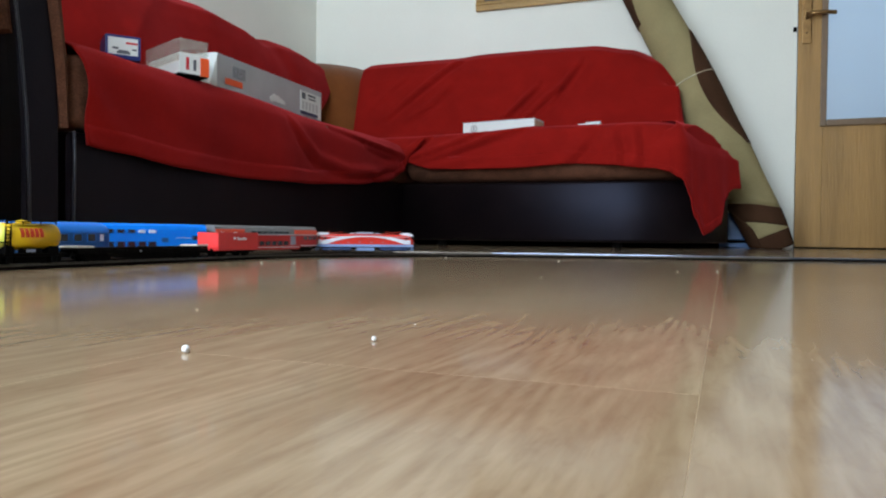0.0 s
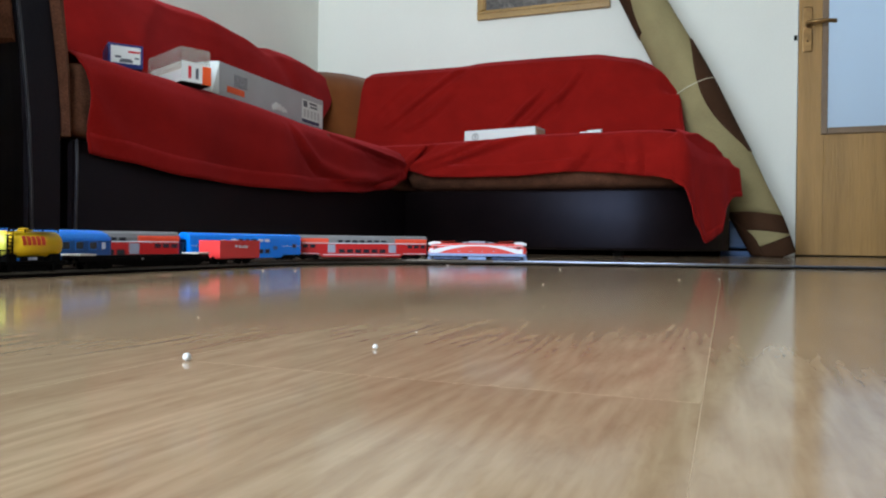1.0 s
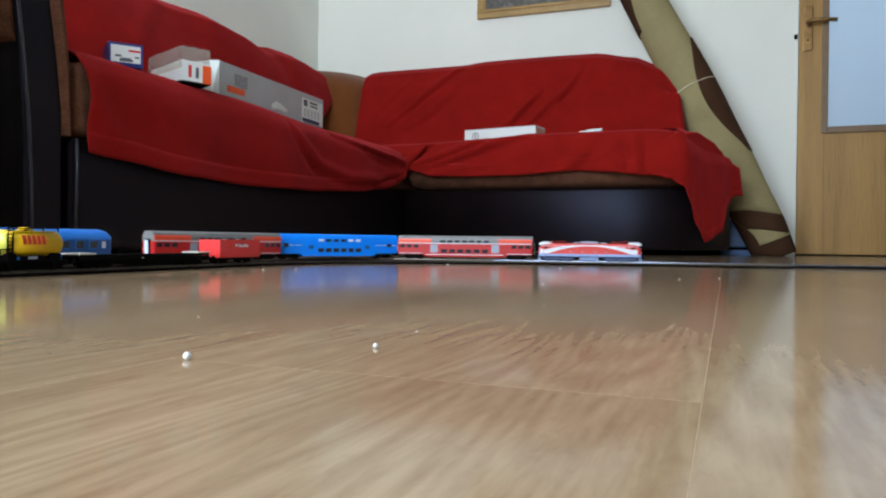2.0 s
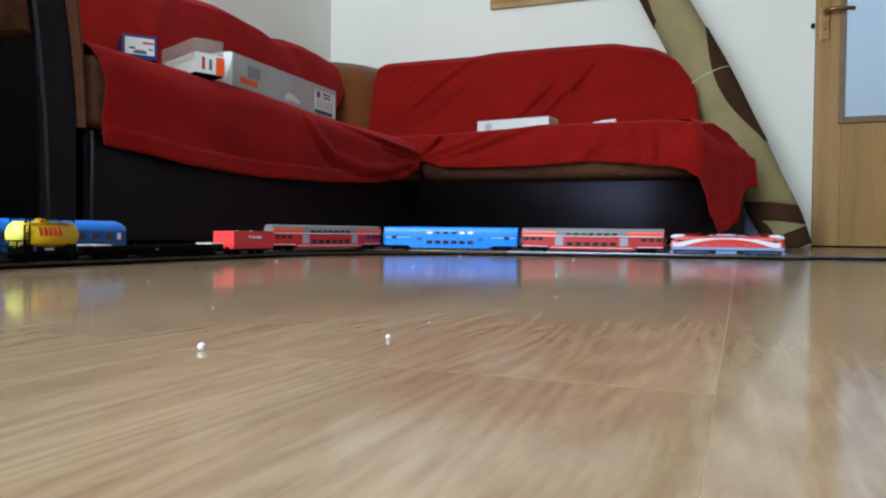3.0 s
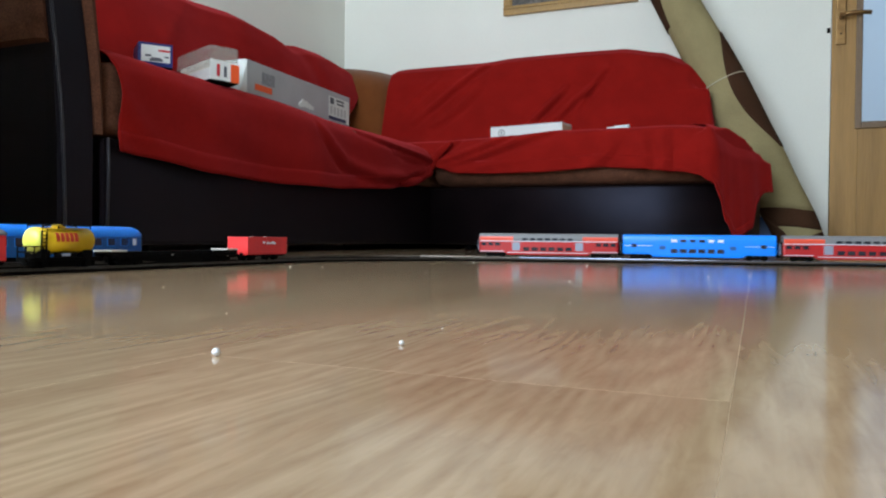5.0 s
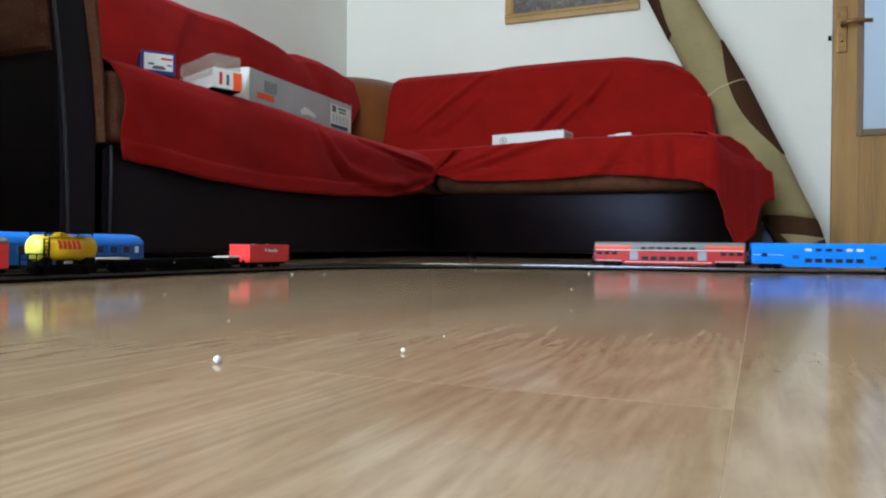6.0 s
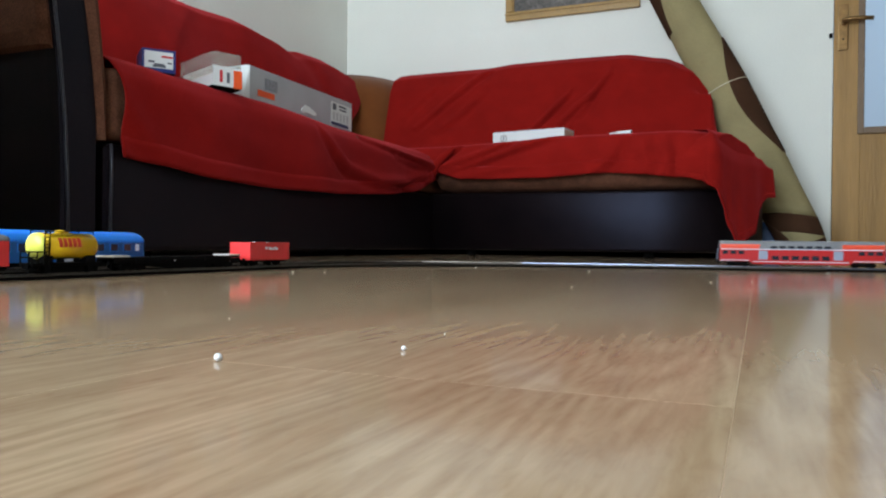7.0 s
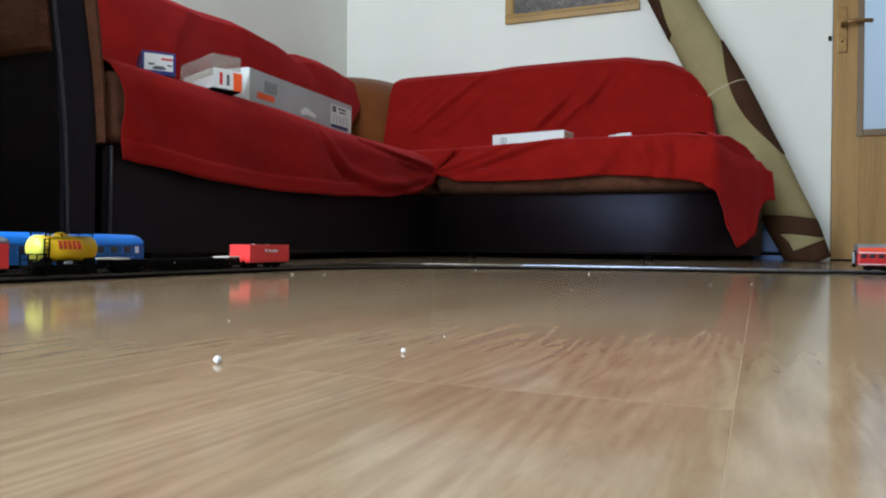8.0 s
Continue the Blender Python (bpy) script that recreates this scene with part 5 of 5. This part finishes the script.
def open_wagon():
    v0, v1 = 0.968, 1.075
    c = thing("open_wagon", "bright red open model wagon with white print on its side", "model wagon", pose(FREIGHT_U, (v0 + v1) / 2, 0, 0, 0, 90))
    h, w = (v1 - v0) / 2, 0.0195
    z0, z1 = 0.0165, 0.0455
    part("floor_plate", box(-h, h, -w, w, z0, z0 + 0.002, 0.0005), M_WAGON, c)
    for s in (-1, 1):
        part("side_wall", box(-h, h, s * w - 0.0009, s * w + 0.0009, z0 + 0.002, z1, 0.0004), M_WAGON, c)
        part("end_wall", box(s * h - 0.0009 - s * 0.0009, s * h + 0.0009 - s * 0.0009, -w + 0.001, w - 0.001, z0 + 0.002, z1 - 0.0002, 0.0003), M_WAGON, c)
        part("top_rail", box(-h, h, s * (w + 0.0006) - 0.0008, s * (w + 0.0006) + 0.0008, z1 - 0.0022, z1 + 0.0004, 0.0003), M_WAGON, c)
        for k in range(8):
            x = -h + 0.004 + k * (2 * h - 0.008) / 7
            part("rib", box(x - 0.0010, x + 0.0010, s * (w + 0.0006) - 0.0005, s * (w + 0.0006) + 0.0005, z0 + 0.001, z1 - 0.002, 0.0002), M_WAGON, c)
    # white side print: a short mark and a word too small to read, as bars
    part("print_bar", box(-0.016, -0.010, -w - 0.0024, -w - 0.0018, 0.0345, 0.0385), M_WHITE, c)
    for k in range(5):
        part("print_bar", box(-0.006 + k * 0.0052, -0.0022 + k * 0.0052, -w - 0.0024, -w - 0.0018, 0.0335, 0.0385 if k in (0, 3) else 0.0370), M_WHITE, c)
    part("chassis", joined(box(-h + 0.002, h - 0.002, -0.0135, 0.0135, 0.0130, 0.0163, 0.0006), *[box(x - 0.005, x + 0.005, y - 0.001, y + 0.001, 0.0080, 0.0150, 0.0005) for x in (-0.031, 0.031) for y in (-0.0130, 0.0130)]), M_DARK, c)
    for x in (-0.031, 0.031):
        wheelset(x, "wheel", c)
    couplings(c, h)
    part("load", box(-h + 0.003, h - 0.003, -w + 0.002, w - 0.002, z0 + 0.003, z0 + 0.012, 0.002), M_SLEEPER, c, "dark load inside")
    for x, y in ((-0.026, -0.006), (-0.012, 0.004), (0.016, -0.002)):
        part("pale_tip", box(x - 0.002, x + 0.002, y - 0.002, y + 0.002, z0 + 0.010, z1 + 0.0012, 0.0006), M_FOAM, c)


open_wagon()


def red_van():
    v0, v1 = 0.420, 0.556
    c = thing("covered_wagon", "red model covered wagon with grey rounded roof", "model wagon", pose(FREIGHT_U, (v0 + v1) / 2, 0, 0, 0, 90))
    h, w = (v1 - v0) / 2, 0.0165
    part("body", box(-h, h, -w, w, 0.0165, 0.0445, 0.0006), M_WAGON, c)
    part("roof", loft_x([(x, [(w * 1.03 * math.cos(math.pi - math.pi * i / 8), 0.0446 + 0.0075 * math.sin(math.pi * i / 8) * k) for i in range(9)]) for x, k in ((-h - 0.001, 0.92), (-h + 0.003, 1), (h - 0.003, 1), (h + 0.001, 0.92))]), M_ROOF, c, smooth=True)
    part("chassis", box(-h + 0.002, h - 0.002, -0.0135, 0.0135, 0.0115, 0.0163, 0.0006), M_DARK, c)
    for s in (-1, 1):
        part("sliding_door", box(-0.018, 0.018, s * (w + 0.0006) - 0.0008, s * (w + 0.0006) + 0.0008, 0.0180, 0.0430, 0.0003), M_WAGON, c)
        for x in (-0.045, -0.030, 0.030, 0.045):
            part("rib", box(x - 0.0008, x + 0.0008, s * (w + 0.0004) - 0.0006, s * (w + 0.0004) + 0.0006, 0.0170, 0.0440), M_WAGON, c)
    for x in (-0.040, 0.040):
        wheelset(x, "wheel", c)
    couplings(c, h)


red_van()

# ---- boxes on the sofa ----


def small_navy_box():
    b = thing("small_box", "small navy model box with white printed label on the sofa seat", "box", pose(-1.345, 1.375, SEAT - 0.004, 0, 0, 52))
    w, d, h = 0.078, 0.10, 0.056
    part("carton", box(-w / 2, w / 2, 0, d, 0, h, 0.001), M_CARDNAVY, b)
    lab = part("label", box(-w / 2 + 0.006, w / 2 - 0.006, -0.0008, 0.0, 0.010, h - 0.006), M_CARDWHITE, b, "white label")
    for x0, x1, z0, z1, m in ((0.006, 0.032, 0.036, 0.041, M_INKRED), (-0.024, -0.010, 0.022, 0.027, M_INK), (-0.014, 0.016, 0.012, 0.018, M_INK), (0.020, 0.030, 0.022, 0.026, M_INK), (-0.010, 0.012, 0.018, 0.021, M_INK)):
        part("print_bar", box(x0, x1, -0.0013, -0.0009, z0, z1), m, lab)


def clear_box():
    b = thing("clear_lid_box", "white model box with clear plastic lid and red-white end label", "box", pose(-1.305, 1.575, SEAT - 0.006, 0, 0, 66))
    w, d, h, t = 0.078, 0.20, 0.092, 0.0012
    part("tray", joined(box(-w / 2, w / 2, 0, d, 0.004, 0.006), box(-w / 2, w / 2, 0, 0.002, 0.006, 0.055), box(-w / 2, w / 2, d - 0.002, d, 0.006, 0.034), box(-w / 2, -w / 2 + 0.002, 0.002, d - 0.002, 0.006, 0.034), box(w / 2 - 0.002, w / 2, 0.002, d - 0.002, 0.006, 0.034)), M_CARDWHITE, b, "white card tray")
    part("base", box(-w / 2 - 0.001, w / 2 + 0.001, -0.001, d, -0.0005, 0.0038), M_DARK, b)
    part("lid", joined(box(-w / 2 - t, w / 2 + t, -0.0015, d + t, h, h + t), box(-w / 2 - t, -w / 2 - 0.0002, -0.0015, d, 0.036, h), box(w / 2 + 0.0002, w / 2 + t, -0.0015, d, 0.036, h), box(-w / 2, w / 2, -0.0015, -0.0003, 0.056, h), box(-w / 2, w / 2, d + 0.0002, d + t, 0.036, h)), M_CLEAR, b, "clear plastic lid")
    part("insert", box(-w / 2 + 0.004, w / 2 - 0.004, 0.006, d - 0.004, 0.006, 0.060, 0.006), material("pale_foam_insert", (0.76, 0.73, 0.66), 0.8, grain=0.1, grain_scale=80, stain=0.1, stain_scale=30), b, "pale foam insert")
    part("end_flap", box(w / 2 - 0.020, w / 2 + 0.004, -0.0030, -0.0008, 0.002, 0.050, 0.0005), M_STICKER, b, "orange-red end label")
    part("print_bar", box(-0.020, -0.012, -0.0014, -0.0004, 0.014, 0.046), M_INKRED, b)
    part("print_bar", box(0.000, 0.008, -0.0014, -0.0004, 0.014, 0.042), M_INK, b)


def silver_box():
    b = thing("long_silver_box", "long silver-grey model box lying open at one end on the sofa", "box", pose(-1.345, 1.72, SEAT - 0.017, 0, 0, 92))
    L, d, h = 0.615, 0.10, 0.110
    part("carton", box(0.0, L, 0.0, d, 0, h, 0.0012), M_CARDSILVER, b)
    part("flap", grid_bm([[(-0.001, 0.004, 0.002), (-0.001, d - 0.002, 0.002), (-0.003, d - 0.002, 0.002), (-0.003, 0.004, 0.002)], [(-0.001, 0.004, h), (-0.001, d - 0.002, h), (-0.003, d - 0.002, h), (-0.003, 0.004, h)]], closed=True, caps=True), M_CARDWHITE, b, "white inner flap")
    part("open_flap", grid_bm([[(-0.020, 0.012, 0.002), (-0.020, 0.010, 0.002), (0.0, -0.002, 0.002), (0.0, 0.0, 0.002)], [(-0.002, 0.012, h - 0.001), (-0.002, 0.010, h - 0.001), (0.0, -0.002, h - 0.001), (0.0, 0.0, h - 0.001)]], closed=True, caps=True), M_CARDWHITE, b, "white flap folded open")
    part("end_panel", box(-0.036, -0.004, d - 0.004, d - 0.002, 0.0, h + 0.002), M_CARDWHITE, b, "white end panel folded open")
    part("sticker", box(0.040, 0.125, -0.0016, -0.0004, 0.030, 0.048), M_STICKER, b, "orange sticker")
    part("shadow_print", box(0.075, 0.140, -0.0014, -0.0004, 0.054, 0.088), material("dim_print", (0.24, 0.255, 0.28), 0.4, grain=0.3, grain_scale=160), b)
    bits = []
    for x, z, q in ((0.285, 0.030, 0.010), (0.302, 0.036, 0.013), (0.322, 0.035, 0.012), (0.342, 0.031, 0.010), (0.358, 0.029, 0.007)):
        bit = lathe([(q, -0.0018), (q, -0.0003)], "y", 10)
        bmesh.ops.translate(bit, verts=bit.verts, vec=(x, -0.0001 * len(bits), z))
        bits.append(bit)
    part("cut_out", joined(*bits), M_CARDWHITE, b, "white cut-out")
    lab = part("label", box(L - 0.150, L - 0.006, -0.0014, -0.0004, 0.010, 0.092), M_CARDWHITE, b, "white label")
    for x0, x1, z0, z1, m in ((0.008, 0.034, 0.066, 0.087, M_INK), (0.050, 0.105, 0.079, 0.086, M_INK), (0.055, 0.105, 0.068, 0.074, M_INK), (0.0, 0.120, 0.012, 0.024, M_INKNAVY)):
        part("print_bar", box(L - 0.150 + x0, L - 0.150 + x1, -0.0020, -0.0015, 0.0 + z0, z1), m, lab)
    for k in range(5):
        part("print_bar", box(L - 0.140 + k * 0.024, L - 0.126 + k * 0.024, -0.0019, -0.0015, 0.030, 0.058), material("pale_ink", (0.50, 0.51, 0.52), 0.6), lab)


def white_box():
    b = thing("white_box", "flat white cardboard box with round grey emblem on the sofa", "box", pose(-1.10, 3.12, SEAT + 0.004, 0, 0, -8.4))
    part("carton", box(0, 0.340, 0, 0.11, 0, 0.082, 0.0012), M_CARDWHITE, b)
    part("lid_seam", box(0.0, 0.340, -0.0006, -0.0001, 0.0796, 0.0804), M_INK, b)
    em = lathe([(0.017, -0.0012), (0.017, -0.0004)], "y", 20)
    part("emblem", em, material("emblem_grey", (0.32, 0.33, 0.32), 0.5), b, at=pose(0.055, 0, 0.052))
    part("emblem_core", lathe([(0.011, -0.0018), (0.011, -0.0013)], "y", 16), M_CARDWHITE, b, at=pose(0.055, 0, 0.052))
    part("emblem_mark", box(0.052, 0.058, -0.0024, -0.0019, 0.045, 0.059), M_INK, b)
    part("end_tuck", box(0.3403, 0.3415, 0.008, 0.102, 0.006, 0.074), material("beige_card", (0.55, 0.42, 0.30), 0.6, grain=0.1), b)


small_navy_box()
clear_box()
silver_box()
white_box()
pl = thing("paper_leaflet", "folded white leaflet lying on the red throw", "leaflet", pose(-0.575, 3.05, SEAT + 0.040, 0, -3, 4))
for k, (x0, x1) in enumerate(((0.0, 0.094), (0.004, 0.090), (0.034, 0.094))):
    part("sheet", box(x0, x1, 0.001 * k, 0.06 - 0.002 * k, 0.0045 * k, 0.0045 * k + 0.0042, 0.0006), M_CARDWHITE, pl)


def blue_box():
    """A blue box on the floor between sofa and wall, added for a patch guessed to be sky-lit skirting."""
    b = thing("plastic_box", "blue box standing in for a sky-lit blue patch behind the rolled rug", "box", pose(-0.02, 3.62, 0))
    m = material("blue_patch_tone", (0.06, 0.19, 0.50), 0.35, grain=0.05, stain=0.1, stain_scale=12)
    part("body", box(0.0, 0.20, 0.0, 0.14, 0.034, 0.16, 0.008), m, b)
    part("foot_rim", box(-0.004, 0.204, -0.004, 0.144, 0.0, 0.022, 0.003), m, b)
    part("groove", box(0.003, 0.197, 0.003, 0.137, 0.0222, 0.0338), M_DARK, b)


blue_box()

# ---- polystyrene beads and crumbs on the floor ----


def bead(u, v, r):
    bm = bmesh.new()
    bmesh.ops.create_icosphere(bm, subdivisions=2, radius=r)
    for q in bm.verts:
        q.co *= 1 + 0.12 * noise.noise(q.co / r * 1.7 + Vector((u * 50, v * 50, 0)))
    tagged(part("foam_bead", bm, M_FOAM, smooth=True, at=pose(u, v, r * 0.93)), "tiny white polystyrene bead lying on the laminate", "bead", group="foam beads on the floor")


BEADS = [(-0.191, 0.227, 0.00163), (-0.14, 0.285, 0.0011), (-0.653, 0.943, 0.0013), (-0.615, 0.973, 0.00096), (-0.146, 0.344, 0.0004), (-0.27, 1.276, 0.0013), (-0.188, 0.799, 0.00068), (-0.124, 0.529, 0.00034), (-0.29, 0.354, 0.00037), (-0.056, 1.001, 0.0008), (-0.489, 0.51, 0.00042), (-0.516, 1.371, 0.00123), (-0.008, 1.051, 0.00082), (-0.406, 0.898, 0.00062)]

for u, v, r in BEADS:
    bead(u, v, r)

# ---- laminate planks, running along v ----
PLANK_W, PLANK_L = 0.193, 1.285


def planks():
    me_cache = {}
    u = -0.006 - PLANK_W * 12
    k = 0
    while u < U_RIGHT + T:
        start = V_FRONT - T - ((0.227 + 0.43 * (k - 11)) - (V_FRONT - T)) % PLANK_L * -1 - PLANK_L
        v = start
        while v < V_BACK + 2.1:
            a, b = max(v, V_FRONT - T), min(v + PLANK_L, V_BACK + 2.1)
            x0, x1 = max(u, U_LEFT - T), min(u + PLANK_W, U_RIGHT + T)
            if b - a > 0.02 and x1 - x0 > 0.01:
                key = (round(b - a, 3), round(x1 - x0, 3))
                if key not in me_cache:
                    w, l, g, c = x1 - x0, b - a, 0.00001, 0.00009
                    bm = bmesh.new()
                    rings = [[(g, g), (w - g, g), (w - g, l - g), (g, l - g)], [(g, g), (w - g, g), (w - g, l - g), (g, l - g)], [(g + c, g + c), (w - g - c, g + c), (w - g - c, l - g - c), (g + c, l - g - c)]]
                    vs = [[bm.verts.new((x, y, z)) for x, y in ring] for ring, z in zip(rings, (-0.008, -c, 0.0))]
                    for p, q in zip(vs, vs[1:]):
                        for i in range(4):
                            bm.faces.new((p[i], p[(i + 1) % 4], q[(i + 1) % 4], q[i]))
                    bm.faces.new(vs[-1])
                    me = bpy.data.meshes.new("plank")
                    bm.to_mesh(me)
                    bm.free()
                    me.materials.append(M_FLOOR), me.materials.append(M_JOINT)
                    for face in me.polygons:
                        face.material_index = 0 if face.normal.z > 0.99 else 1
                    me_cache[key] = me
                ob = new("plank", me_cache[key])
                ob.parent, ob.matrix_basis = floor, pose(x0, a, 0)
            v += PLANK_L
        u += PLANK_W
        k += 1


planks()

# ---- motion: the train runs along the main line at an even pace ----
TRAIN_S = [(0.0, 0.046), (0.5, 0.174), (1.0, 0.304), (2.5, 0.677), (3.0, 0.806), (3.5, 0.933), (4.0, 1.061), (4.5, 1.186), (6.0, 1.565), (6.5, 1.693), (7.0, 1.819), (7.5, 1.946), (8.0, 2.075)]


def motions():
    times = [0.25 * i for i in range(33)]
    behind = LOCO / 2
    vehicles = [(LOCOMOTIVE, behind, 0.066)]
    behind = LOCO + 0.014 + COACH / 2
    for c in COACHES:
        vehicles.append((c, behind, COACH / 2 - 0.036))
        behind += COACH + 0.012
    for ob, back_by, pivot in vehicles:
        rows = []
        for t in times:
            s = float(np.interp(t, [q[0] for q in TRAIN_S], [q[1] for q in TRAIN_S])) - back_by
            a, b = on_line(s - pivot), on_line(s + pivot)
            m = (a + b) / 2
            rows.append((t, pose(m.x, m.y, 0, 0, 0, math.degrees(math.atan2(b.y - a.y, b.x - a.x)))))
        walk(ob, rows)


motions()
